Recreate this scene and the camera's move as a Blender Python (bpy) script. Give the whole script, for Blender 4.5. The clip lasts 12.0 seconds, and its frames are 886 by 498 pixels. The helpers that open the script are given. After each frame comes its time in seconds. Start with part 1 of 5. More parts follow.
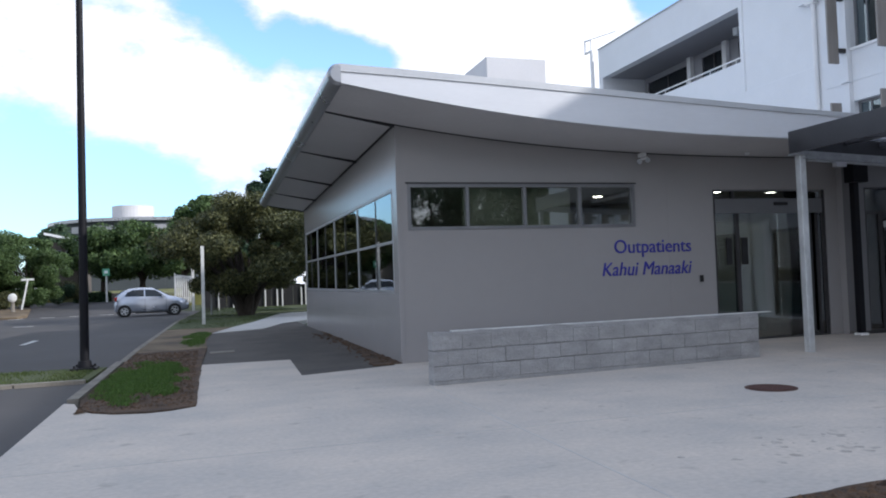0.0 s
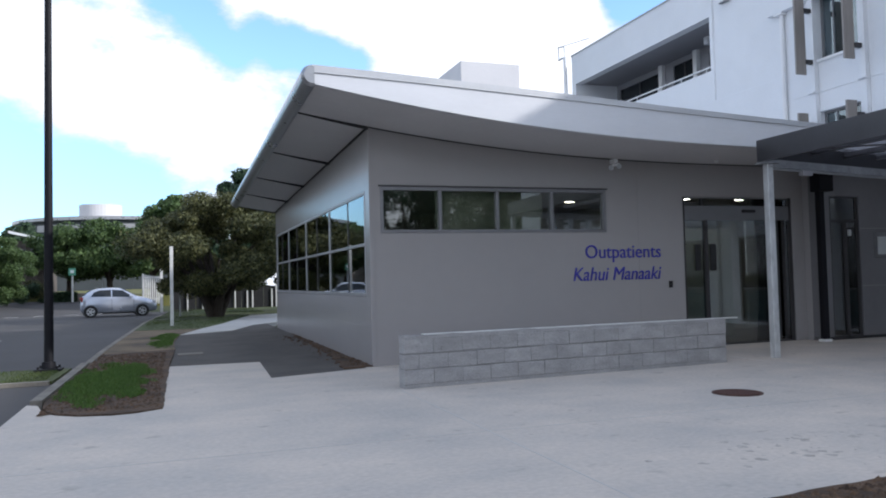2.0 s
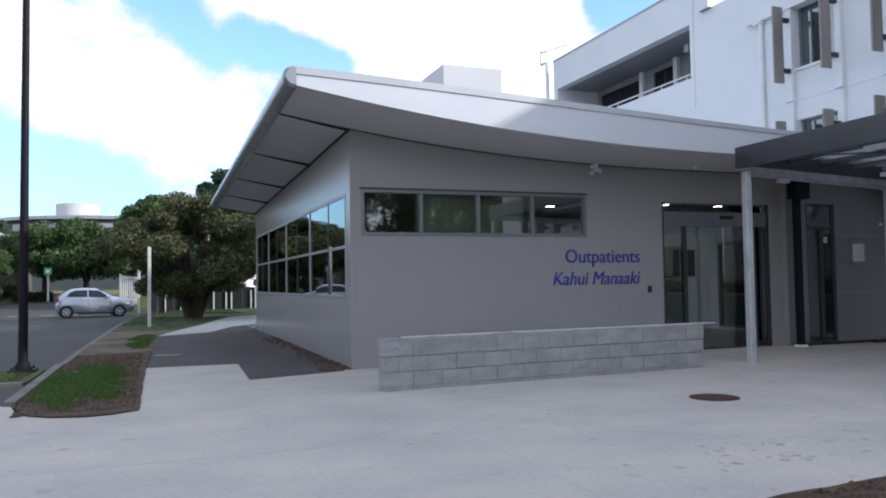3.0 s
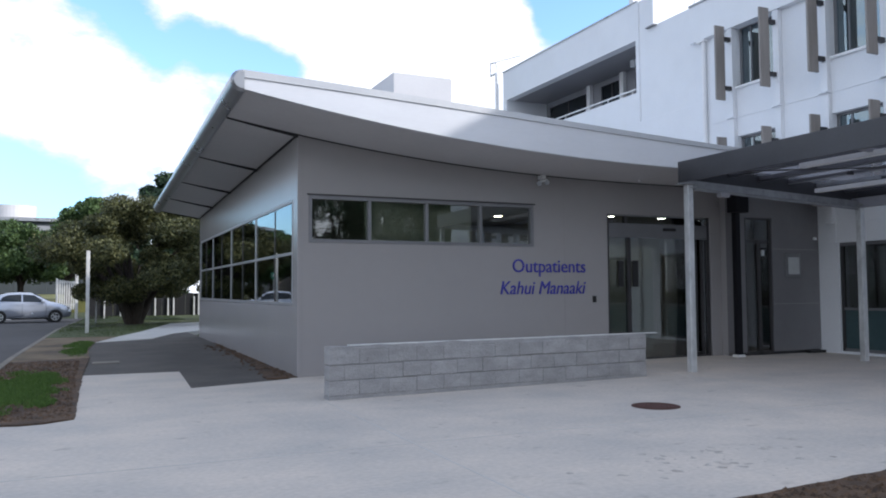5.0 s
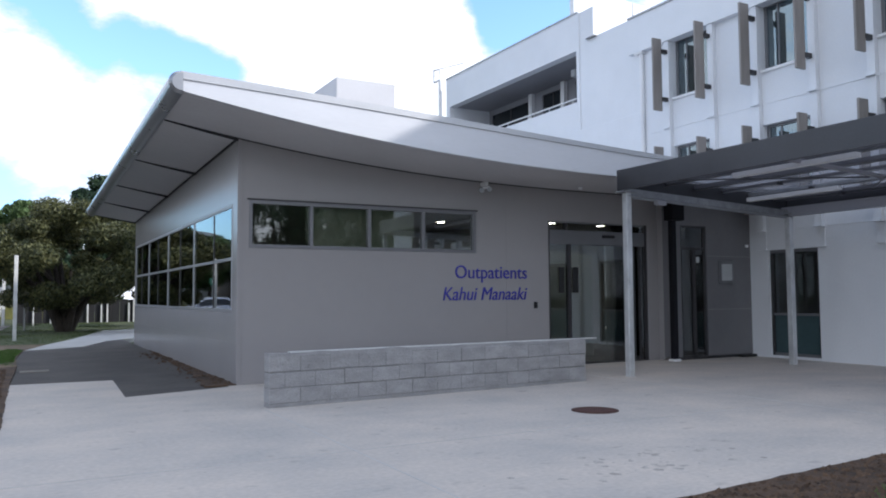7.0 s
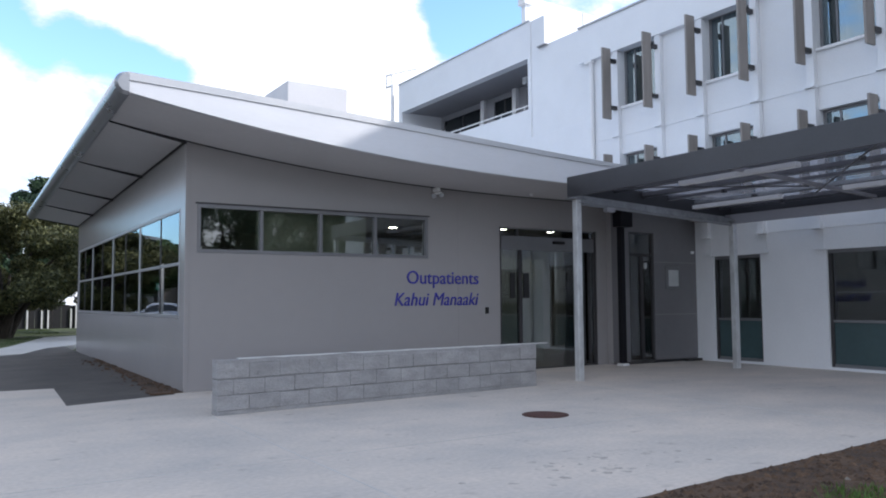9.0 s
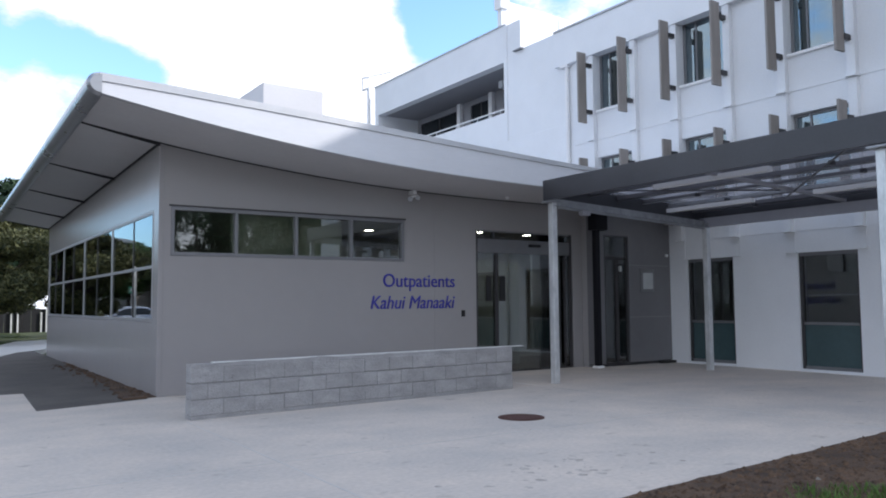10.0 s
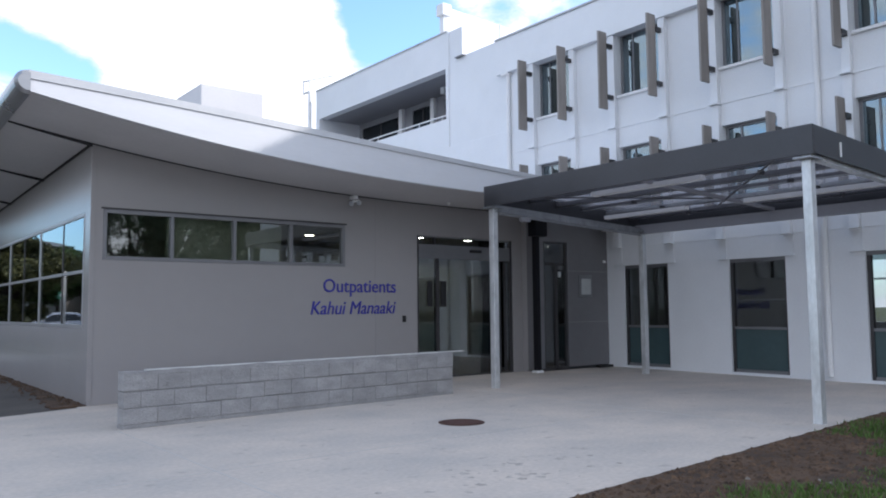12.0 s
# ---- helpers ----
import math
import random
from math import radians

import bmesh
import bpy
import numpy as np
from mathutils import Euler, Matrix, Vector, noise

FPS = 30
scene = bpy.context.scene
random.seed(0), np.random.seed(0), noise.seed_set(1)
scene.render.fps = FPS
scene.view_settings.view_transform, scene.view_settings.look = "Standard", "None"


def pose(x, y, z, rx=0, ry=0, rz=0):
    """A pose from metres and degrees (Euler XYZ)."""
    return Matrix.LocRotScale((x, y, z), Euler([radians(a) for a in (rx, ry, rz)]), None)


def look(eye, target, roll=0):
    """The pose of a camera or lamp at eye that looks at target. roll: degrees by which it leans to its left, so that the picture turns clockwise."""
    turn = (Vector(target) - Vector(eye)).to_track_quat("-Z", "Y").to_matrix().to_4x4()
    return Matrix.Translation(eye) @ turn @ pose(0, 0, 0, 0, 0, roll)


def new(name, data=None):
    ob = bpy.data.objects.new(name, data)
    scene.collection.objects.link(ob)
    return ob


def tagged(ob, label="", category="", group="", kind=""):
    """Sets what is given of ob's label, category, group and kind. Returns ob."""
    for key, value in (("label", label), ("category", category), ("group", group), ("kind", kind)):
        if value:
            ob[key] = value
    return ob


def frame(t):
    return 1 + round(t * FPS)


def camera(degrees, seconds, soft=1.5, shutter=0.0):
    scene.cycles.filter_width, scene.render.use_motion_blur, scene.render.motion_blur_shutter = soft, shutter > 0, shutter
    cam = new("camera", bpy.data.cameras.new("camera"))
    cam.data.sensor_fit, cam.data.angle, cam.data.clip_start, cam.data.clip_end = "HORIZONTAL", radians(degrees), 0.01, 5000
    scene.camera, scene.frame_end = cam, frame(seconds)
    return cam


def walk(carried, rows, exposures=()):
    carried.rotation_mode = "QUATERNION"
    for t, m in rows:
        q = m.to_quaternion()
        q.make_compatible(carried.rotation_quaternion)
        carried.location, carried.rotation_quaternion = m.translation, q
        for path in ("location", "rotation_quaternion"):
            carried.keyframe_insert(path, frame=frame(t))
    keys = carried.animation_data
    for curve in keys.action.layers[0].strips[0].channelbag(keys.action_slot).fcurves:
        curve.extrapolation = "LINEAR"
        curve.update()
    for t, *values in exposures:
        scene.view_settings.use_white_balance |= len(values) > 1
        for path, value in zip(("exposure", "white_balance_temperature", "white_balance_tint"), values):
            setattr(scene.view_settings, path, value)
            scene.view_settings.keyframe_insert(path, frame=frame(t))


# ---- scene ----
EXPOSURES = [(0.0, -0.08, 6080, 12.5), (3.0, -0.02, 6080, 12.5), (7.0, 0.08, 6080, 13), (12.0, 0.15, 6110, 13.5)]  # seconds, stops, kelvin, tint
EYE = 1.35
cam = camera(59.52, 12.0, soft=1.9)
TURNS = [  # seconds, tilt, lean, heading
    (0.0, 92.06, 2.00, -16.93),
    (0.5, 92.06, 1.96, -17.38),
    (1.0, 92.09, 1.82, -17.90),
    (1.5, 92.16, 1.67, -18.41),
    (2.0, 92.24, 1.42, -19.01),
    (2.5, 92.33, 1.16, -19.66),
    (3.0, 92.44, 0.92, -20.46),
    (5.0, 93.01, 0.33, -24.33),
    (5.5, 93.11, 0.30, -25.39),
    (6.0, 93.21, 0.31, -26.51),
    (6.5, 93.31, 0.31, -27.57),
    (7.0, 93.43, 0.35, -28.57),
    (9.0, 93.81, 0.38, -32.13),
    (9.5, 93.91, 0.43, -32.97),
    (10.0, 94.02, 0.47, -33.88),
    (10.5, 94.14, 0.48, -34.90),
    (11.0, 94.23, 0.51, -36.11),
    (11.5, 94.31, 0.47, -37.21),
    (12.0, 94.38, 0.53, -38.23),
]
walk(cam, [(t, pose(0, 0, EYE, tilt, lean, heading)) for t, tilt, lean, heading in TURNS],
     exposures=EXPOSURES)

# ---- sky, sun ----
TO_SUN = Vector((1.0, -0.6, 0.543)).normalized()
world = bpy.data.worlds.new("sky")
scene.world = world
world.use_nodes = True
wn, wl = world.node_tree.nodes, world.node_tree.links
wn.clear()


def wnode(kind, **props):
    n = wn.new(kind)
    for k, v in props.items():
        if k == "operation":
            n.operation = v
        elif k == "blend_type":
            n.blend_type = v
        elif k == "data_type":
            n.data_type = v
    return n


def wmath(op, a, b=None, c=None):
    n = wnode("ShaderNodeMath", operation=op)
    for i, v in enumerate((a, b, c)):
        if v is None:
            continue
        if isinstance(v, (int, float)):
            n.inputs[i].default_value = v
        else:
            wl.new(v, n.inputs[i])
    return n.outputs[0]


def direction(az, el):
    a, e = radians(az), radians(el)
    return (math.sin(a) * math.cos(e), math.cos(a) * math.cos(e), math.sin(e))


coords = wn.new("ShaderNodeTexCoord")
sky = wn.new("ShaderNodeTexSky")
sky.sky_type, sky.sun_disc = "NISHITA", False
sky.sun_elevation = math.asin(TO_SUN.z)
sky.sun_rotation = math.atan2(TO_SUN.x, TO_SUN.y)
sky.air_density, sky.dust_density, sky.ozone_density = 1.0, 0.6, 1.5
# clouds: broken cumulus, with the open blue lanes between the banks
wmap = wn.new("ShaderNodeMapping")
wmap.inputs["Scale"].default_value = (1.0, 1.0, 1.9)
wl.new(coords.outputs["Generated"], wmap.inputs["Vector"])
puff = wn.new("ShaderNodeTexNoise")
puff.inputs["Scale"].default_value = 5.5
puff.inputs["Detail"].default_value = 9.0
puff.inputs["Roughness"].default_value = 0.62
wl.new(wmap.outputs[0], puff.inputs["Vector"])
cover = wmath("MULTIPLY_ADD", puff.outputs["Fac"], 1.5, -0.08)
wisp = wn.new("ShaderNodeTexNoise")
wisp.inputs["Scale"].default_value, wisp.inputs["Detail"].default_value, wisp.inputs["Roughness"].default_value = 24.0, 8.0, 0.65
wl.new(wmap.outputs[0], wisp.inputs["Vector"])
cover = wmath("ADD", cover, wmath("MULTIPLY_ADD", wisp.outputs["Fac"], 0.5, -0.25))
LANES = [(-0.5, 19.8, 2.0, 0.45), (1.8, 18.8, 1.5, 0.55), (3.0, 17.2, 1.4, 0.60), (4.2, 16.0, 1.1, 0.55), (6.0, 17.6, 1.5, 0.70), (8.4, 17.2, 1.4, 0.70), (10.8, 16.7, 1.3, 0.70),
         (13.0, 15.9, 1.2, 0.60), (15.5, 19.9, 1.1, 0.22), (-12.5, 6.6, 3.6, 0.75), (-8.0, 5.8, 3.2, 1.1), (-3.5, 6.0, 3.0, 0.9), (-10.5, 10.0, 2.8, 0.40), (-5.0, 8.5, 2.0, 0.3),
         (33.2, 21.6, 1.6, 0.55), (32.6, 20.0, 1.4, 0.55), (31.4, 22.8, 1.5, 0.6), (7.0, 16.0, 1.2, 0.35), (9.6, 15.7, 1.2, 0.35), (33.2, 19.4, 1.6, 0.75), (35.2, 19.8, 1.7, 0.80), (37.2, 20.6, 1.7, 0.80), (38.5, 19.0, 1.6, 0.7), (43.0, 21.5, 1.2, 0.3),
         (8.5, 21.5, 1.2, -0.5), (22.0, 18.0, 6.0, -0.5), (26.0, 22.0, 5.0, -0.5), (0.0, 12.0, 4.5, -0.35), (60.0, 40.0, 20.0, 0.3), (-60.0, 45.0, 30.0, 0.3), (150.0, 60.0, 30.0, 0.3)]
for az, el, wide, depth in LANES:
    d = wn.new("ShaderNodeVectorMath")
    d.operation = "DISTANCE"
    wl.new(coords.outputs["Generated"], d.inputs[0])
    d.inputs[1].default_value = direction(az, el)
    r = wmath("DIVIDE", d.outputs["Value"], radians(wide))
    g = wmath("EXPONENT", wmath("MULTIPLY", wmath("MULTIPLY", r, r), -1.0))
    cover = wmath("MULTIPLY_ADD", g, -depth, cover)
ramp = wn.new("ShaderNodeValToRGB")
ramp.color_ramp.elements[0].position, ramp.color_ramp.elements[1].position = 0.30, 0.62
wl.new(cover, ramp.inputs[0])
shade = wn.new("ShaderNodeValToRGB")
shade.color_ramp.elements[0].color = (6.4, 7.1, 8.0, 1)
shade.color_ramp.elements[1].color = (11.6, 11.7, 11.9, 1)
shade.color_ramp.elements[0].position, shade.color_ramp.elements[1].position = 0.38, 0.88
wl.new(cover, shade.inputs[0])
mixer = wnode("ShaderNodeMix", data_type="RGBA")
wl.new(ramp.outputs["Color"], mixer.inputs["Factor"])
haze = wnode("ShaderNodeMix", data_type="RGBA", blend_type="MULTIPLY")
haze.inputs["Factor"].default_value = 1.0
haze.inputs["B"].default_value = (2.3, 2.6, 2.75, 1)
wl.new(sky.outputs[0], haze.inputs["A"])
# the clear sky is dimmer and bluer low down, through the damp air
part_z = wn.new("ShaderNodeSeparateXYZ")
wl.new(coords.outputs["Generated"], part_z.inputs[0])
low_sky = wn.new("ShaderNodeValToRGB")
low_sky.color_ramp.elements[0].position, low_sky.color_ramp.elements[1].position = 0.06, 0.27
low_sky.color_ramp.elements[0].color, low_sky.color_ramp.elements[1].color = (0.60, 0.72, 0.86, 1), (1, 1, 1, 1)
wl.new(part_z.outputs["Z"], low_sky.inputs[0])
damp = wnode("ShaderNodeMix", data_type="RGBA", blend_type="MULTIPLY")
damp.inputs["Factor"].default_value = 1.0
wl.new(haze.outputs["Result"], damp.inputs["A"])
wl.new(low_sky.outputs["Color"], damp.inputs["B"])
wl.new(damp.outputs["Result"], mixer.inputs["A"])
wl.new(shade.outputs["Color"], mixer.inputs["B"])
back = wn.new("ShaderNodeBackground")
back.inputs["Strength"].default_value = 0.124
wl.new(mixer.outputs["Result"], back.inputs["Color"])
wout = wn.new("ShaderNodeOutputWorld")
wl.new(back.outputs[0], wout.inputs[0])

sun = new("sun", bpy.data.lights.new("sun", "SUN"))
sun.data.energy, sun.data.angle, sun.data.color = 4.1, radians(0.9), (1.0, 0.95, 0.87)
sun.matrix_basis = look((40, -24, 22), (40 - TO_SUN.x, -24 - TO_SUN.y, 22 - TO_SUN.z))


# ---- materials ----
def mat(name, color, rough=0.7, metal=0.0, var=0.15, scale=3.0, fine=60.0, bump=0.1, tint=None, spec=None, stretch=None, spots=0.0, rand=0.0, rvar=0.12, placed=False):
    """Surface with stains at a large scale, grain at a small one, and a fine relief."""
    m = bpy.data.materials.new(name)
    m.use_nodes = True
    n, l = m.node_tree.nodes, m.node_tree.links
    b = n["Principled BSDF"]
    b.inputs["Roughness"].default_value, b.inputs["Metallic"].default_value = rough, metal
    if spec is not None:
        b.inputs["Specular IOR Level"].default_value = spec
    tc = n.new("ShaderNodeTexCoord")
    vec = tc.outputs["Object"]
    if placed:  # pieces that share a mesh differ by where they lie
        vec = n.new("ShaderNodeNewGeometry").outputs["Position"]
    if stretch:
        mp = n.new("ShaderNodeMapping")
        mp.inputs["Scale"].default_value = stretch
        l.new(vec, mp.inputs["Vector"])
        vec = mp.outputs[0]
    big = n.new("ShaderNodeTexNoise")
    big.inputs["Scale"].default_value, big.inputs["Detail"].default_value = scale, 6.0
    big.inputs["Roughness"].default_value = 0.6
    small = n.new("ShaderNodeTexNoise")
    small.inputs["Scale"].default_value, small.inputs["Detail"].default_value = fine, 4.0
    l.new(vec, big.inputs["Vector"])
    l.new(vec, small.inputs["Vector"])
    dark = [c * (1 - var) for c in color]
    light = [min(1, c * (1 + var)) for c in (tint or color)]
    rampn = n.new("ShaderNodeValToRGB")
    rampn.color_ramp.elements[0].position, rampn.color_ramp.elements[1].position = 0.32, 0.68
    rampn.color_ramp.elements[0].color, rampn.color_ramp.elements[1].color = (*dark, 1), (*light, 1)
    l.new(big.outputs["Fac"], rampn.inputs[0])
    mx = n.new("ShaderNodeMix")
    mx.data_type, mx.blend_type = "RGBA", "MULTIPLY"
    mx.inputs["Factor"].default_value = 1.0
    gr = n.new("ShaderNodeMapRange")
    gr.inputs["From Min"].default_value, gr.inputs["From Max"].default_value = 0.3, 0.7
    gr.inputs["To Min"].default_value, gr.inputs["To Max"].default_value = 1 - var * 0.6, 1 + var * 0.4
    l.new(small.outputs["Fac"], gr.inputs["Value"])
    l.new(rampn.outputs[0], mx.inputs["A"])
    l.new(gr.outputs[0], mx.inputs["B"])
    col = mx.outputs["Result"]
    if spots:
        sp = n.new("ShaderNodeTexNoise")
        sp.inputs["Scale"].default_value, sp.inputs["Detail"].default_value = scale * 4.3, 3.0
        l.new(vec, sp.inputs["Vector"])
        sr = n.new("ShaderNodeMapRange")
        sr.inputs["From Min"].default_value, sr.inputs["From Max"].default_value = 0.64, 0.74
        sr.inputs["To Min"].default_value, sr.inputs["To Max"].default_value = 1.0, 1.0 - spots
        l.new(sp.outputs["Fac"], sr.inputs["Value"])
        m3 = n.new("ShaderNodeMix")
        m3.data_type, m3.blend_type = "RGBA", "MULTIPLY"
        m3.inputs["Factor"].default_value = 1.0
        l.new(col, m3.inputs["A"])
        l.new(sr.outputs[0], m3.inputs["B"])
        col = m3.outputs["Result"]
    if rand:
        oi = n.new("ShaderNodeObjectInfo")
        rr = n.new("ShaderNodeMapRange")
        rr.inputs["To Min"].default_value, rr.inputs["To Max"].default_value = 1 - rand, 1 + rand
        l.new(oi.outputs["Random"], rr.inputs["Value"])
        m4 = n.new("ShaderNodeMix")
        m4.data_type, m4.blend_type = "RGBA", "MULTIPLY"
        m4.inputs["Factor"].default_value = 1.0
        l.new(col, m4.inputs["A"])
        l.new(rr.outputs[0], m4.inputs["B"])
        col = m4.outputs["Result"]
    l.new(col, b.inputs["Base Color"])
    rg = n.new("ShaderNodeMapRange")
    rg.inputs["To Min"].default_value, rg.inputs["To Max"].default_value = max(0.02, rough - rvar), min(1, rough + rvar)
    l.new(big.outputs["Fac"], rg.inputs["Value"])
    l.new(rg.outputs[0], b.inputs["Roughness"])
    if bump:
        bp = n.new("ShaderNodeBump")
        bp.inputs["Strength"].default_value, bp.inputs["Distance"].default_value = bump, 0.02
        l.new(small.outputs["Fac"], bp.inputs["Height"])
        l.new(bp.outputs[0], b.inputs["Normal"])
    return m


def leaf_mat(name, dark, light):
    """Leaves: each one its own green, with a little light coming through."""
    m = bpy.data.materials.new(name)
    m.use_nodes = True
    n, l = m.node_tree.nodes, m.node_tree.links
    b = n["Principled BSDF"]
    b.inputs["Roughness"].default_value = 0.55
    b.inputs["Specular IOR Level"].default_value = 0.3
    geo = n.new("ShaderNodeNewGeometry")
    rampn = n.new("ShaderNodeValToRGB")
    rampn.color_ramp.elements[0].color, rampn.color_ramp.elements[1].color = (*dark, 1), (*light, 1)
    l.new(geo.outputs["Random Per Island"], rampn.inputs[0])
    l.new(rampn.outputs[0], b.inputs["Base Color"])
    tr = n.new("ShaderNodeBsdfTranslucent")
    l.new(rampn.outputs[0], tr.inputs["Color"])
    mx = n.new("ShaderNodeMixShader")
    mx.inputs[0].default_value = 0.25
    l.new(b.outputs[0], mx.inputs[1])
    l.new(tr.outputs[0], mx.inputs[2])
    l.new(mx.outputs[0], n["Material Output"].inputs["Surface"])
    return m


def glass_mat(name, color, mirror=0.55, rough=0.02, coat=(0.9, 0.93, 0.95)):
    """Tinted glazing: a see-through sheet with a mirror coat that grows towards grazing view."""
    m = bpy.data.materials.new(name)
    m.use_nodes = True
    n, l = m.node_tree.nodes, m.node_tree.links
    n.remove(n["Principled BSDF"])
    clear = n.new("ShaderNodeBsdfTransparent")
    clear.inputs[0].default_value = (*color, 1)
    gloss = n.new("ShaderNodeBsdfGlossy")
    gloss.inputs["Roughness"].default_value = rough
    gloss.inputs["Color"].default_value = (*coat, 1)
    fr = n.new("ShaderNodeFresnel")
    fr.inputs["IOR"].default_value = 1.52
    sc = n.new("ShaderNodeMapRange")
    sc.inputs["From Min"].default_value, sc.inputs["From Max"].default_value = 0.04, 1.0
    sc.inputs["To Min"].default_value, sc.inputs["To Max"].default_value = mirror, 1.0
    l.new(fr.outputs[0], sc.inputs["Value"])
    mx = n.new("ShaderNodeMixShader")
    l.new(sc.outputs[0], mx.inputs[0])
    l.new(clear.outputs[0], mx.inputs[1])
    l.new(gloss.outputs[0], mx.inputs[2])
    l.new(mx.outputs[0], n["Material Output"].inputs["Surface"])
    return m


def lamp_mat(name, color, strength):
    m = bpy.data.materials.new(name)
    m.use_nodes = True
    b = m.node_tree.nodes["Principled BSDF"]
    b.inputs["Emission Color"].default_value, b.inputs["Emission Strength"].default_value = (*color, 1), strength
    return m


CLAD = mat("grey_cladding", (0.316, 0.301, 0.300), 0.24, 0.0, 0.022, 0.5, 5.0, 0.0, rvar=0.02)
CLAD_DARK = mat("dark_panel", (0.17, 0.168, 0.175), 0.22, 0.0, 0.05, 0.8, 8.0, 0.0, rvar=0.03)
SOFFIT = mat("soffit_sheet", (0.60, 0.585, 0.585), 0.5, 0.0, 0.05, 1.0, 14.0, 0.02)
FASCIA = mat("fascia_metal", (0.66, 0.665, 0.69), 0.34, 0.25, 0.03, 0.9, 8.0, 0.004, stretch=(1, 1, 4), rvar=0.04)
GUTTER = mat("gutter_metal", (0.36, 0.365, 0.38), 0.30, 0.6, 0.06, 1.0, 15.0, 0.02)
CAPPING = mat("capping_metal", (0.54, 0.545, 0.56), 0.36, 0.4, 0.05, 1.0, 15.0, 0.02)
FRAME_PALE = mat("pale_frame_alu", (0.34, 0.34, 0.35), 0.38, 0.4, 0.05, 4.0, 40.0, 0.02)
FRAME = mat("window_frame_alu", (0.20, 0.20, 0.21), 0.38, 0.4, 0.05, 4.0, 40.0, 0.02)
FRAME_DARK = mat("dark_frame_alu", (0.05, 0.048, 0.05), 0.4, 0.3, 0.1, 4.0, 40.0, 0.02)
# near-black that paints the shade in seams, soffit void and gaps under walls
JOINT_SHADE = mat("dark_joint_shade", (0.03, 0.03, 0.033), 0.9, 0.0, 0.1)
WHITE = mat("white_paint", (0.755, 0.77, 0.79), 0.62, 0.0, 0.035, 0.7, 26.0, 0.06)
WHITE_TRIM = mat("white_trim", (0.80, 0.80, 0.80), 0.55, 0.0, 0.04, 2.0, 30.0, 0.03)
CONCRETE = mat("concrete_slab", (0.505, 0.468, 0.428), 0.82, 0.0, 0.16, 0.85, 22.0, 0.06, tint=(0.490, 0.430, 0.372), spots=0.24, stretch=(0.9, 1.15, 1))
PATHC = mat("path_concrete", (0.48, 0.465, 0.44), 0.85, 0.0, 0.10, 0.8, 40.0, 0.07, spots=0.08)
KERBC = mat("kerb_concrete", (0.19, 0.172, 0.145), 0.9, 0.0, 0.25, 2.4, 40.0, 0.15, spots=0.2, placed=True)
BLOCK = mat("concrete_block", (0.315, 0.308, 0.306), 0.9, 0.0, 0.17, 3.4, 38.0, 0.7, rand=0.06, spots=0.20, placed=True, stretch=(1, 1, 1.8))
MORTAR = mat("mortar", (0.20, 0.196, 0.193), 0.95, 0.0, 0.15, 5.0, 60.0, 0.2)
ASPHALT = mat("road_asphalt", (0.059, 0.055, 0.056), 0.86, 0.0, 0.28, 0.28, 55.0, 0.18, spots=0.12)
TARSEAL = mat("new_asphalt", (0.062, 0.056, 0.052), 0.9, 0.0, 0.24, 0.9, 60.0, 0.25, tint=(0.082, 0.073, 0.066), spots=0.15)
SOIL = mat("bare_soil", (0.042, 0.023, 0.012), 0.95, 0.0, 0.5, 2.3, 30.0, 0.8, tint=(0.080, 0.047, 0.026))
CLOD = mat("soil_crumbs", (0.046, 0.026, 0.015), 0.95, 0.0, 0.5, 9.0, 60.0, 0.3, tint=(0.090, 0.054, 0.031))
DUST = mat("dust_specks", (0.425, 0.385, 0.342), 0.95, 0.0, 0.3, 9.0, 60.0, 0.1)
PAINTLINE = mat("road_paint", (0.55, 0.55, 0.53), 0.8, 0.0, 0.25, 4.0, 40.0, 0.05, spots=0.3)
# same turf twice: first darkened for tree shade, then lightened for sun
TURF = mat("turf", (0.036, 0.056, 0.014), 0.95, 0.0, 0.35, 0.5, 25.0, 0.4, tint=(0.066, 0.078, 0.024))
LIT_TURF = mat("lit_turf", (0.11, 0.125, 0.036), 0.95, 0.0, 0.3, 0.3, 12.0, 0.4, tint=(0.16, 0.155, 0.05))
DRYTURF = mat("dry_turf", (0.090, 0.062, 0.038), 0.95, 0.0, 0.35, 0.9, 25.0, 0.4, tint=(0.150, 0.110, 0.066))
GALV = mat("galvanised_steel", (0.64, 0.655, 0.66), 0.34, 0.55, 0.18, 5.0, 26.0, 0.03, stretch=(1, 1, 0.35))
GALVDULL = mat("dull_galvanised", (0.34, 0.35, 0.36), 0.45, 0.5, 0.2, 4.0, 26.0, 0.03)
STEELDARK = mat("charcoal_steel", (0.050, 0.050, 0.055), 0.34, 0.1, 0.12, 1.4, 30.0, 0.02)
POLE = mat("black_pole", (0.007, 0.007, 0.010), 0.6, 0.0, 0.2, 5.0, 30.0, 0.02, spec=0.22)
RUST = mat("rusty_iron", (0.085, 0.040, 0.032), 0.8, 0.3, 0.3, 12.0, 80.0, 0.35)
BLUE = mat("blue_vinyl", (0.035, 0.035, 0.29), 0.45, 0.0, 0.05, 4.0, 50.0, 0.0)
BLACK = mat("black_plastic", (0.012, 0.012, 0.013), 0.45, 0.0, 0.1, 8.0, 60.0, 0.02)
PAPER = mat("paper_notice", (0.47, 0.49, 0.49), 0.8, 0.0, 0.06, 6.0, 40.0, 0.0)
FIN = mat("fin_board", (0.26, 0.235, 0.215), 0.6, 0.0, 0.12, 2.0, 30.0, 0.05, stretch=(6, 6, 0.6))
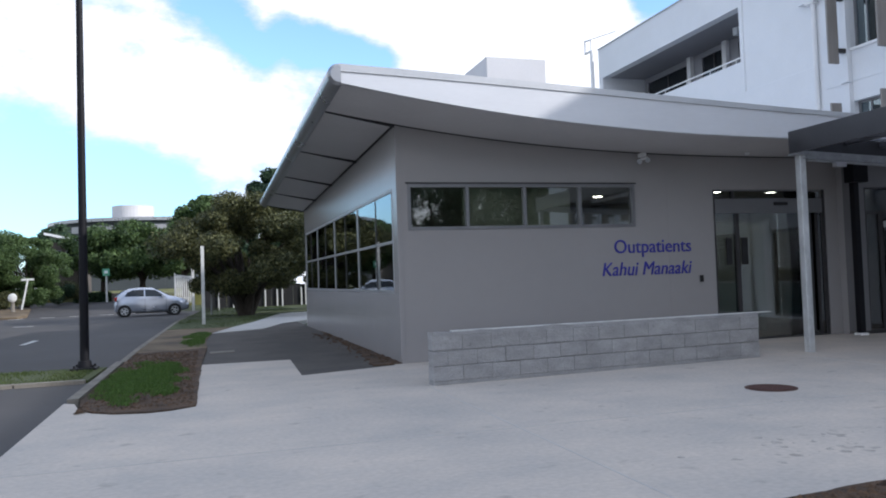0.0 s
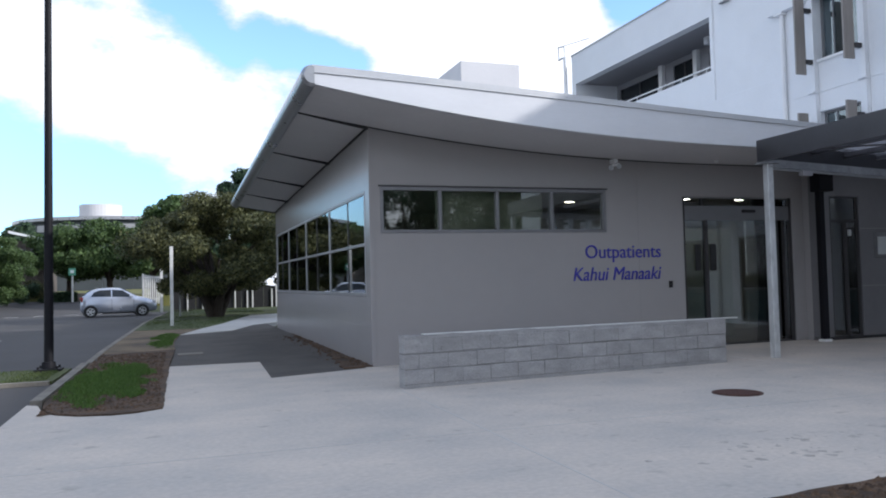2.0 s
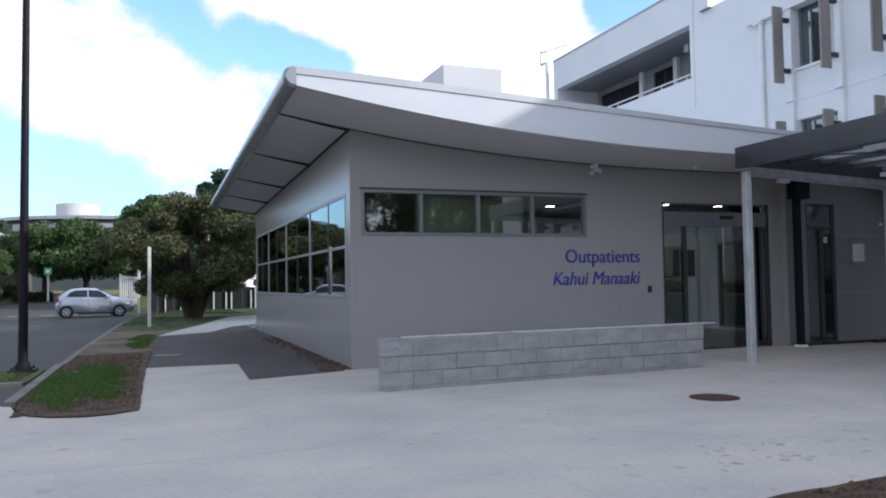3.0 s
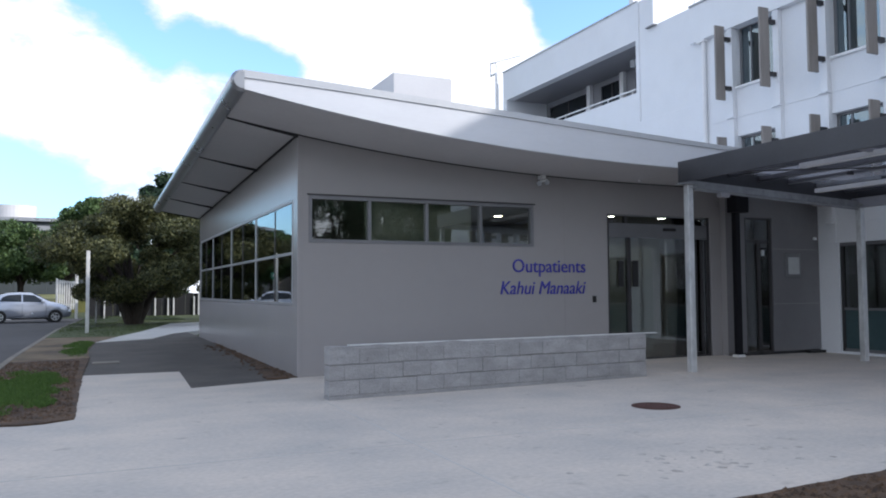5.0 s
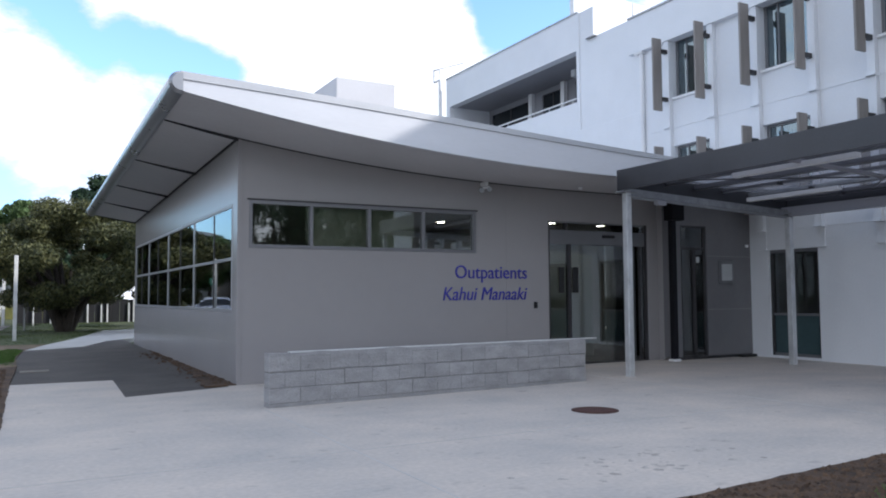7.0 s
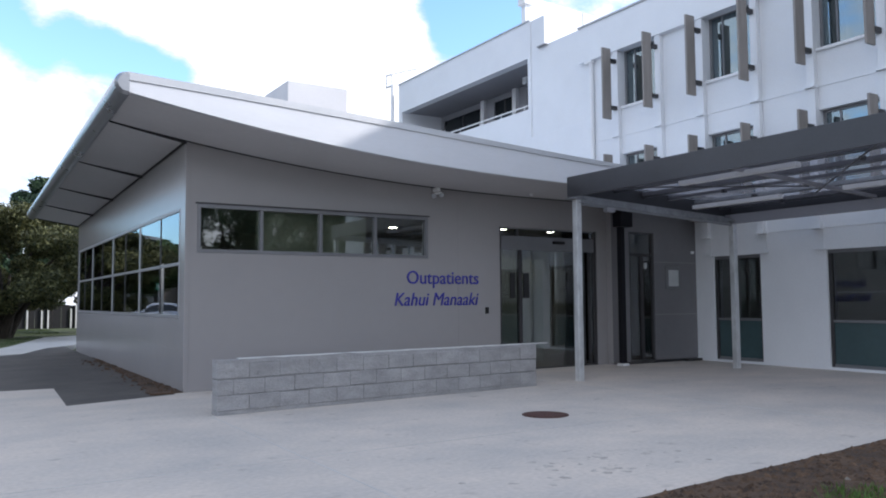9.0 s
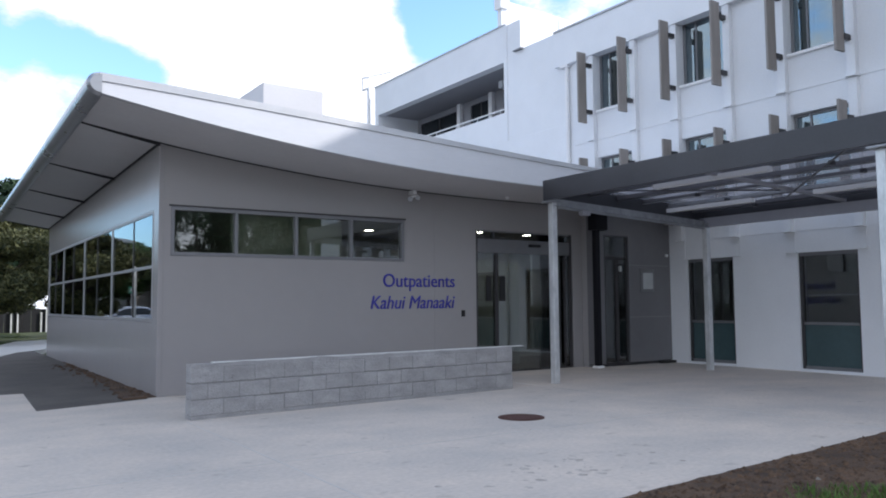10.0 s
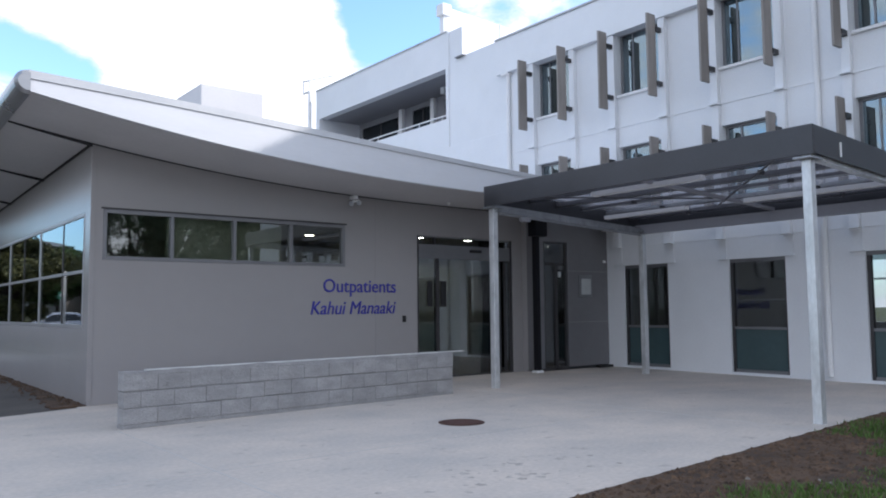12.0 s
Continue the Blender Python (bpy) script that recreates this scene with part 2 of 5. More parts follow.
BARK = mat("bark", (0.046, 0.036, 0.028), 0.95, 0.0, 0.4, 5.0, 30.0, 0.7, stretch=(4, 4, 0.8))
TIMBER = mat("white_timber", (0.60, 0.60, 0.58), 0.75, 0.0, 0.15, 3.0, 40.0, 0.1)
FENCEDARK = mat("dark_fence_boards", (0.012, 0.012, 0.013), 0.9, 0.0, 0.3, 3.0, 30.0, 0.2)
GREYWALL = mat("grey_rendered_wall", (0.058, 0.068, 0.075), 0.85, 0.0, 0.15, 0.5, 20.0, 0.1)
BROWNWALL = mat("brown_wall", (0.10, 0.085, 0.075), 0.85, 0.0, 0.2, 0.8, 20.0, 0.1)
CARPAINT = mat("silver_car_paint", (0.44, 0.475, 0.55), 0.22, 0.55, 0.03, 2.0, 200.0, 0.0)
CARGLASS = mat("car_glass", (0.02, 0.024, 0.028), 0.06, 0.0, 0.05, 1.0, 10.0, 0.0, spec=0.35)
TYRE = mat("tyre_rubber", (0.018, 0.018, 0.019), 0.85, 0.0, 0.15, 8.0, 60.0, 0.1)
ALLOY = mat("wheel_alloy", (0.55, 0.56, 0.58), 0.3, 0.8, 0.05, 8.0, 60.0, 0.0)
REDLAMP = mat("red_lens", (0.30, 0.015, 0.015), 0.2, 0.0, 0.05)
CLEARLAMP = mat("clear_lens", (0.50, 0.52, 0.55), 0.30, 0.0, 0.05)
BOXPAINT = mat("pale_box_paint", (0.60, 0.59, 0.595), 0.7, 0.0, 0.04, 1.0, 20.0, 0.02)
GREENSIGN = mat("green_sign", (0.12, 0.40, 0.25), 0.5, 0.0, 0.05)
ROOMWALL = mat("room_wall", (0.62, 0.60, 0.56), 0.8, 0.0, 0.05, 1.0, 20.0, 0.02)
ROOMFLOOR = mat("room_floor", (0.24, 0.22, 0.20), 0.5, 0.0, 0.1, 1.0, 20.0, 0.02)
CURTAIN = mat("grey_curtain", (0.20, 0.22, 0.23), 0.9, 0.0, 0.12, 2.0, 30.0, 0.05, stretch=(8, 8, 0.5))
PANE_LIFT = mat("olive_pane_lift", (0.66, 0.65, 0.57), 0.9, 0.0, 0.10, 1.5, 40.0, 0.02)
FROST = mat("frosted_panel", (0.42, 0.44, 0.40), 0.5, 0.0, 0.05, 1.0, 20.0, 0.0)
TEAL = mat("teal_infill", (0.055, 0.092, 0.098), 0.15, 0.0, 0.08, 1.0, 10.0, 0.0)
GLASS = glass_mat("tinted_glass", (0.72, 0.74, 0.70), 0.14)
GLASS_DOOR = glass_mat("door_glass", (0.66, 0.68, 0.66), 0.12)
GLASS_LOW = glass_mat("low_glass", (0.66, 0.68, 0.68), 0.075)
GLASS_BLUE = glass_mat("blue_glass", (0.42, 0.50, 0.54), 0.34, coat=(0.56, 0.68, 0.73))
LAMP = lamp_mat("downlight_glow", (1.0, 0.93, 0.80), 30.0)
SHEET = bpy.data.materials.new("polycarbonate")
SHEET.use_nodes = True
_n, _l = SHEET.node_tree.nodes, SHEET.node_tree.links
_tr, _cl, _mx = _n.new("ShaderNodeBsdfTranslucent"), _n.new("ShaderNodeBsdfTransparent"), _n.new("ShaderNodeMixShader")
_tr.inputs[0].default_value, _cl.inputs[0].default_value, _mx.inputs[0].default_value = (0.20, 0.20, 0.21, 1), (0.62, 0.61, 0.65, 1), 0.55
_l.new(_tr.outputs[0], _mx.inputs[1])
_l.new(_cl.outputs[0], _mx.inputs[2])
_l.new(_mx.outputs[0], _n["Material Output"].inputs["Surface"])
PURLIN_DARK = mat("dark_purlin_steel", (0.13, 0.13, 0.14), 0.5, 0.3, 0.15, 3.0, 30.0, 0.03)
GREYPAINT = mat("grey_paint", (0.30, 0.30, 0.32), 0.7, 0.0, 0.05, 1.0, 20.0, 0.03)
LEAF_OLIVE = leaf_mat("olive_leaves", (0.018, 0.028, 0.013), (0.160, 0.162, 0.066))
LEAF_DARK = leaf_mat("dark_leaves", (0.016, 0.038, 0.021), (0.060, 0.102, 0.050))
LEAF_GREEN = leaf_mat("green_leaves", (0.026, 0.056, 0.020), (0.125, 0.190, 0.064))
GRASS = leaf_mat("grass_blades", (0.050, 0.100, 0.018), (0.125, 0.215, 0.050))
GRASS_DULL = leaf_mat("dull_blades", (0.035, 0.06, 0.016), (0.10, 0.13, 0.04))


# ---- building helpers ----
def mesh(name, bm, material):
    me = bpy.data.meshes.new(name)
    bm.normal_update()
    bm.to_mesh(me)
    bm.free()
    me.materials.append(material)
    return me


def world_of(ob):
    m = ob.matrix_basis.copy()
    return m if ob.parent is None else world_of(ob.parent) @ ob.matrix_parent_inverse @ m


def part(name, bm, material, parent, label=""):
    """Links a bmesh, given in world metres, as one mesh under a thing or a part."""
    data = bm if isinstance(bm, bpy.types.Mesh) else mesh(name, bm, material)
    ob = new(name, data)
    ob.parent = parent
    ob.matrix_parent_inverse = world_of(parent).inverted()
    return tagged(ob, label)


def thing(name, label, category, at=(0, 0, 0), group="", kind=""):
    ob = new(name)
    ob.empty_display_size = 0.2
    ob.matrix_basis = Matrix.Translation(at)
    return tagged(ob, label, category, group, kind)


def single(name, bm, material, label, category, group="", kind=""):
    data = bm if isinstance(bm, bpy.types.Mesh) else mesh(name, bm, material)
    return tagged(new(name, data), label, category, group, kind)


def box(x0, x1, y0, y1, z0, z1, bevel=0.0, bm=None):
    bm = bm or bmesh.new()
    made = bmesh.ops.create_cube(bm, size=1.0, matrix=Matrix.LocRotScale(
        ((x0 + x1) / 2, (y0 + y1) / 2, (z0 + z1) / 2), None, (abs(x1 - x0), abs(y1 - y0), abs(z1 - z0))))
    if bevel:
        edges = list({e for v in made["verts"] for e in v.link_edges})
        bmesh.ops.bevel(bm, geom=edges, offset=bevel, segments=2, affect="EDGES", profile=0.6)
    return bm


def rod(a, b, r0, r1=None, sides=12, bm=None):
    bm = bm or bmesh.new()
    a, b = Vector(a), Vector(b)
    r1 = r0 if r1 is None else r1
    m = Matrix.Translation((a + b) / 2) @ (b - a).to_track_quat("Z", "Y").to_matrix().to_4x4()
    bmesh.ops.create_cone(bm, cap_ends=True, segments=sides, radius1=r0, radius2=r1, depth=(b - a).length, matrix=m)
    return bm


def slab(outline, z0, z1, bm=None):
    """A flat piece with the given outline in plan."""
    bm = bm or bmesh.new()
    low = [bm.verts.new((x, y, z0)) for x, y in outline]
    top = [bm.verts.new((x, y, z1)) for x, y in outline]
    n = len(outline)
    bm.faces.new(top)
    bm.faces.new(low[::-1])
    for i in range(n):
        bm.faces.new((low[i], low[(i + 1) % n], top[(i + 1) % n], top[i]))
    bmesh.ops.recalc_face_normals(bm, faces=bm.faces)
    return bm


def wall(axis, at, depth, u0, u1, z0, z1, openings):
    """A wall with its openings cut through. axis: the one it runs along; at: its outer face; depth: towards the inside."""
    us = sorted({u0, u1, *[v for o in openings for v in o[:2]]})
    zs = sorted({z0, z1, *[v for o in openings for v in o[2:4]]})
    us, zs = [u for u in us if u0 <= u <= u1], [z for z in zs if z0 <= z <= z1]
    bm = bmesh.new()
    cache = {}

    def v(i, j, k):
        if (i, j, k) not in cache:
            d = at + (depth if k else 0)
            cache[i, j, k] = bm.verts.new((us[i], d, zs[j]) if axis == "x" else (d, us[i], zs[j]))
        return cache[i, j, k]

    def solid(i, j):
        if not (0 <= i < len(us) - 1 and 0 <= j < len(zs) - 1):
            return False
        u, z = (us[i] + us[i + 1]) / 2, (zs[j] + zs[j + 1]) / 2
        return not any(o[0] < u < o[1] and o[2] < z < o[3] for o in openings)

    for i in range(len(us) - 1):
        for j in range(len(zs) - 1):
            if not solid(i, j):
                continue
            for k in (0, 1):
                bm.faces.new((v(i, j, k), v(i + 1, j, k), v(i + 1, j + 1, k), v(i, j + 1, k)))
            for di, dj, a, b in ((-1, 0, (i, j), (i, j + 1)), (1, 0, (i + 1, j), (i + 1, j + 1)),
                                 (0, -1, (i, j), (i + 1, j)), (0, 1, (i, j + 1), (i + 1, j + 1))):
                if not solid(i + di, j + dj):
                    bm.faces.new((v(*a, 0), v(*b, 0), v(*b, 1), v(*a, 1)))
    bmesh.ops.recalc_face_normals(bm, faces=bm.faces)
    return bm


def quads(name, verts, faces, material):
    me = bpy.data.meshes.new(name)
    me.from_pydata(verts, [], faces)
    me.materials.append(material)
    return me


def bar(axis, u0, u1, p0, p1, z0, z1, bevel=0.0):
    """A box whose first pair runs along axis and whose second runs across it."""
    return box(u0, u1, p0, p1, z0, z1, bevel) if axis == "x" else box(p0, p1, u0, u1, z0, z1, bevel)


def window(name, axis, at, inward, u0, u1, z0, z1, splits, transoms, label, frame_mat, glass, fw=0.05, proud=0.012, parent=None, kind="structure", pane_mats=None, deep=0.045):
    """A glazed window: frame bars round it, mullions and transoms, and one pane for each field."""
    mid = at + inward * 0.05
    if parent is None:
        w = thing(name, label, "window", (((u0 + u1) / 2, mid, z0) if axis == "x" else (mid, (u0 + u1) / 2, z0)), kind=kind)
    else:
        w = parent
    o0, o1 = sorted((at - inward * proud, at + inward * (deep + 0.04)))
    fr = part("window_frame", bar(axis, u0, u1, o0, o1, z1 - fw, z1, 0.004), frame_mat, w)
    part("window_frame", bar(axis, u0, u1, o0, o1, z0, z0 + fw, 0.004), frame_mat, w)
    part("window_frame", bar(axis, u0, u0 + fw, o0, o1, z0 + fw, z1 - fw, 0.004), frame_mat, w)
    part("window_frame", bar(axis, u1 - fw, u1, o0, o1, z0 + fw, z1 - fw, 0.004), frame_mat, w)
    edges_u = [u0 + fw / 2, *[s for s, _ in splits], u1 - fw / 2]
    for s, width in splits:
        part("mullion", bar(axis, s - width / 2, s + width / 2, o0 + 0.004, o1 - 0.004, z0 + fw, z1 - fw, 0.004), frame_mat if width > 0.04 else FRAME_DARK, w)
    edges_z = [z0 + fw / 2, *transoms, z1 - fw / 2]
    for zt in transoms:
        part("transom", bar(axis, u0 + fw, u1 - fw, o0 + 0.007, o1 - 0.007, zt - 0.025, zt + 0.025, 0.004), frame_mat, w)
    for i in range(len(edges_u) - 1):
        for j in range(len(edges_z) - 1):
            g = at + inward * deep
            g0, g1 = sorted((g, g + inward * 0.008))
            gm = glass if pane_mats is None else pane_mats[j]
            p = part("pane", bar(axis, edges_u[i], edges_u[i + 1], g0, g1, edges_z[j], edges_z[j + 1]), gm, w)
            p.visible_shadow = False
    return w


# ---- ground ----
single("ground", slab([(-400, -300), (400, -300), (400, 500), (-400, 500)], -0.6, -0.13), TURF, "green turf ground reaching to the horizon", "ground", kind="structure")
single("road", slab([(-60, -60), (-1.62, -60), (-1.58, 18.2), (-1.45, 21.5), (-1.32, 25.0), (-1.20, 30.0), (-60, 30.0)], -0.3, -0.02), ASPHALT, "dark grey worn asphalt road", "road", kind="structure")
bm = slab([(-60, 30.0), (-1.20, 30.0), (-0.72, 38.0), (0.5, 42.0), (1.0, 45.5), (-5.0, 50.0), (-14, 47.5), (-60, 44.0)], -0.3, -0.02)
RISE = -0.0048
for v in bm.verts:
    v.co.z += RISE * (v.co.y - 30.0)
single("road", bm, ASPHALT, "dark grey worn asphalt road falling gently away", "road", kind="structure")
def ramp(outline, heights, thick=0.25):
    """A sheet of ground whose corners have heights of their own."""
    bm = bmesh.new()
    up = [bm.verts.new((x, y, z)) for (x, y), z in zip(outline, heights)]
    dn = [bm.verts.new((x, y, z - thick)) for (x, y), z in zip(outline, heights)]
    bm.faces.new(up)
    bm.faces.new(dn[::-1])
    for i in range(len(up)):
        k = (i + 1) % len(up)
        bm.faces.new((up[i], dn[i], dn[k], up[k]))
    bmesh.ops.recalc_face_normals(bm, faces=bm.faces)
    return bm


single("road", ramp([(-40, 47.5), (-3.0, 47.5), (-3.0, 54.0), (-40, 54.0)], [-0.095, -0.095, 0.28, 0.28]), ASPHALT, "dark asphalt side street rising gently", "road", kind="structure")
single("road", ramp([(-40, 54.002), (-3.0, 54.002), (-3.0, 62.0), (-40, 62.0)], [0.28, 0.28, 0.46, 0.46]), ASPHALT, "dark asphalt side street rising gently", "road", kind="structure")
single("corner_verge", ramp([(-30, 44.9), (-9.6, 45.6), (-9.5, 47.5), (-10.3, 52.5), (-30, 52.5)], [0.0, 0.0, 0.04, 0.29, 0.29]), DRYTURF, "dry grass verge at the street corner", "verge", kind="structure")
for x0, x1, y0, y1 in ((-8.5, -7.8, 45.6, 45.78), (-7.2, -6.5, 46.2, 46.38), (-5.7, -5.0, 46.6, 46.78), (-4.2, -3.5, 47.2, 47.38), (-9.9, -9.2, 45.0, 45.18), (-7.3, -6.6, 34.0, 34.15)):
    z = -0.02 + RISE * ((y0 + y1) / 2 - 30)
    single("road_marking", box(x0, x1, y0, y1, z - 0.01, z + 0.005), PAINTLINE, "worn white road dash", "road marking", group="road dashes", kind="structure")
for x0, x1, y0, y1 in ((-4.62, -4.48, 22.2, 23.8),):
    single("road_marking", box(x0, x1, y0, y1, -0.03, -0.015), PAINTLINE, "worn white road dash", "road marking", group="road dashes", kind="structure")
single("pavement", slab([(-1.62, -6.0), (2.0, -6.0), (2.0, 3.70), (14.0, 4.59), (14.0, 12.6), (2.80, 12.6), (2.80, 11.86), (1.28, 11.36), (1.36, 13.80), (-0.16, 13.86), (-0.155, 9.15), (-0.42, 8.97), (-0.65, 8.93), (-1.0, 9.03), (-1.24, 9.24), (-1.40, 9.53), (-1.53, 10.1), (-1.66, 10.2)], -0.25, 0.0), CONCRETE, "pale grey concrete forecourt slab with trowel marks", "pavement", kind="structure")
single("side_yard_asphalt", slab([(-0.16, 13.86), (1.36, 13.80), (1.28, 11.36), (2.80, 11.86), (2.80, 12.6), (2.93, 12.6), (2.93, 27.05), (2.38, 26.3), (1.55, 23.6), (0.9, 23.1), (0.1, 22.6), (-0.05, 20.0)], -0.25, -0.008), TARSEAL, "dark new asphalt strip beside the building", "pavement", kind="structure")
single("footpath", slab([(0.1, 22.6), (0.9, 23.1), (1.55, 23.6), (2.38, 26.3), (3.3, 27.6), (4.2, 33.0), (8.0, 36.0), (8.0, 38.0), (3.0, 34.6), (2.2, 31.0), (1.5, 28.0), (0.7, 25.2)], -0.25, 0.004), PATHC, "pale concrete footpath curving past the building", "footpath", kind="structure")
def ragged(outline, amount, step=0.09, seed=0):
    """The outline with an uneven edge, as loose earth has."""
    out = []
    for (xa, ya), (xb, yb) in zip(outline, outline[1:] + outline[:1]):
        n = max(1, int(math.hypot(xb - xa, yb - ya) / step))
        for i in range(n):
            x, y = xa + (xb - xa) * i / n, ya + (yb - ya) * i / n
            out.append((x + amount * noise.noise((x * 4.1, y * 4.1, seed)), y + amount * noise.noise((x * 4.1, y * 4.1, seed + 9))))
    return out


single("verge_soil", slab(ragged([(-1.49, 10.2), (-1.39, 9.58), (-1.23, 9.28), (-1.0, 9.08), (-0.65, 8.98), (-0.42, 9.02), (-0.15, 9.18), (-0.12, 13.9), (-0.03, 17.45), (-1.46, 16.9)], 0.02), -0.2, 0.012), SOIL, "bare brown soil bed along the kerb", "soil bed", kind="structure")
single("dry_verge", slab([(-1.46, 16.9), (-0.03, 17.45), (-0.06, 20.0), (0.1, 22.6), (0.7, 25.2), (-1.22, 25.5), (-1.33, 21.5)], -0.2, 0.010), DRYTURF, "patchy dry grass verge", "verge", kind="structure")
single("tree_lawn", slab([(-1.22, 25.5), (0.7, 25.2), (1.5, 28.0), (2.2, 31.0), (3.0, 34.6), (8.0, 38.0), (8.0, 46.0), (1.1, 45.5), (0.6, 42.0), (-0.55, 38.5), (-1.05, 31.0)], -0.2, 0.016), TURF, "mown lawn under the tree", "lawn", kind="structure")
single("front_soil", slab(ragged([(2.03, 3.69), (2.03, -6.0), (14.0, -6.0), (14.0, 4.58)], 0.03), -0.2, 0.006), SOIL, "bare brown soil beside the forecourt", "soil bed", kind="structure")
single("verge_island", slab([(-40, 12.45), (-1.70, 12.45), (-1.66, 14.35), (-40, 14.35)], -0.2, 0.02), TURF, "narrow grass verge between road and parking bay", "verge", kind="structure")
single("wall_bed", slab(ragged([(2.925, 12.0), (2.925, 21.0), (2.83, 18.0), (2.72, 15.0), (2.56, 12.9), (2.44, 11.98)], 0.06), -0.1, 0.014), SOIL, "brown soil strip along the side wall", "soil bed", kind="structure")


def kerb(points, width, top, label):
    k = thing("kerb", label, "kerb", (points[0][0], points[0][1], 0), kind="structure")
    for (xa, ya), (xb, yb) in zip(points, points[1:]):
        run = Vector((xb - xa, yb - ya, 0))
        n = max(1, round(run.length / 0.95))
        side = Vector((-run.y, run.x, 0)).normalized() * width
        for i in range(n):
            a = Vector((xa, ya, 0)) + run * ((i + 0.012) / n)
            b = Vector((xa, ya, 0)) + run * ((i + 0.988) / n)
            bm = slab([(p.x, p.y) for p in (a, b, b + side, a + side)], -0.2, top)
            part("kerbstone", bm, KERBC, k)
    return k


kerb([(-1.50, 10.2), (-1.45, 15.0)], 0.13, 0.045, "weathered concrete kerb along the road")
kerb([(-1.45, 15.05), (-1.42, 18.0), (-1.33, 21.5), (-1.22, 25.3), (-1.06, 31.0), (-0.58, 38.5)], 0.11, 0.016, "low worn concrete kerb half sunk in the verge")
kerb([(-1.72, 12.32), (-12.0, 12.32)], -0.14, 0.035, "weathered concrete kerb of the narrow verge")

single("concrete_patch", box(0.02, 0.50, 16.05, 16.50, -0.02, 0.003), KERBC, "small pale concrete patch in the asphalt", "patch", kind="structure")
# manhole in the forecourt
hole = thing("manhole_cover", "round rusty iron manhole cover set in the concrete", "manhole cover", (5.92, 7.18, 0))
part("cover_ring", rod((5.92, 7.18, -0.02), (5.92, 7.18, 0.006), 0.275, sides=40), RUST, hole)
part("cover_plate", rod((5.92, 7.18, -0.02), (5.92, 7.18, 0.012), 0.235, sides=40), RUST, hole)

# tooled joints in the slab
for x0, x1, y0, y1 in ((2.595, 2.607, 3.80, 9.2), (-1.55, 2.59, 6.40, 6.41), (8.40, 8.412, 4.25, 11.9), (2.61, 8.39, 6.40, 6.41)):
    single("slab_joint", box(x0, x1, y0, y1, -0.01, 0.003), PATHC, "thin tooled joint in the concrete", "joint", kind="structure")

# ---- outpatients building ----
XC, YF, YB = 2.93, 12.0, 24.2
FRONT = 10.35
LEFT = 1.72
SOF = np.polyfit([1.77, 2.92, 3.89, 4.88, 5.92, 7.23, 9.0, 11.0, 13.0], [4.0, 3.80, 3.69, 3.57, 3.48, 3.42, 3.38, 3.375, 3.38], 4)
TOP = np.polyfit([1.70, 2.65, 3.81, 5.14, 7.07, 8.6, 10.2, 13.0], [4.285, 4.262, 4.20, 4.115, 4.025, 3.94, 3.87, 3.79], 3)
FALL = 0.022


def soffit_z(x, y):
    return float(np.polyval(SOF, x)) - FALL * (y - YF)


def top_z(x, y):
    return float(np.polyval(TOP, x)) - FALL * (y - FRONT)


XS = [LEFT + 0.05 + (14.0 - LEFT - 0.05) * i / 48 for i in range(49)]

# front wall: openings, then the part above that follows the curved soffit
bm = wall("x", YF, 0.14, XC + 0.003, 11.62, -0.1, 3.2, [(3.10, 7.22, 2.11, 2.86), (8.83, 11.34, -0.2, 2.765)])
xs = [XC + (11.62 - XC) * i / 30 for i in range(31)]
for a, b in zip(xs, xs[1:]):
    for y in (YF, YF + 0.14):
        bm.faces.new([bm.verts.new(p) for p in ((a, y, 3.2), (b, y, 3.2), (b, y, soffit_z(b, y) + 0.02), (a, y, soffit_z(a, y) + 0.02))])
front_wall = single("wall_front", bm, CLAD, "smooth grey clad front wall of the outpatients wing", "wall", kind="structure")
bm = wall("y", XC, 0.2, YF + 0.002, YB, -0.1, 3.30, [(12.34, 23.95, 1.10, 2.82)])
ys = [YF + 0.002 + (YB - YF - 0.002) * i / 8 for i in range(9)]
for a, b in zip(ys, ys[1:]):
    bm.faces.new([bm.verts.new(p) for p in ((XC, a, 3.3), (XC, b, 3.3), (XC, b, soffit_z(XC, b) + 0.02), (XC, a, soffit_z(XC, a) + 0.02))])
single("wall_side", bm, CLAD, "smooth grey clad side wall with a long window band", "wall", kind="structure")
single("wall_rear", wall("x", YB, 0.2, XC + 0.2, 14.0, -0.1, 3.4, []), CLAD, "plain grey rear wall", "wall", kind="structure")
# joints and trims of the cladding
single("trim", box(XC - 0.012, XC + 0.06, YF - 0.012, YF + 0.05, 0.06, soffit_z(XC, YF), 0.004), CLAD, "folded grey corner trim", "trim", kind="structure")
single("trim", box(XC + 0.02, 8.83, YF + 0.01, YF + 0.03, 0.0, 0.055), JOINT_SHADE, "dark base gap under the cladding", "trim", kind="structure")
single("trim", box(7.868, 7.878, YF - 0.003, YF + 0.01, 0.06, 3.38), CLAD, "thin cladding joint", "trim", kind="structure")
single("trim", box(7.878, 8.83, YF - 0.003, YF + 0.01, 1.60, 1.608), CLAD, "thin cladding joint", "trim", kind="structure")
single("trim", box(XC - 0.004, XC + 0.01, YF + 0.06, YB, 0.61, 0.620), CLAD, "thin cladding joint", "trim", kind="structure")

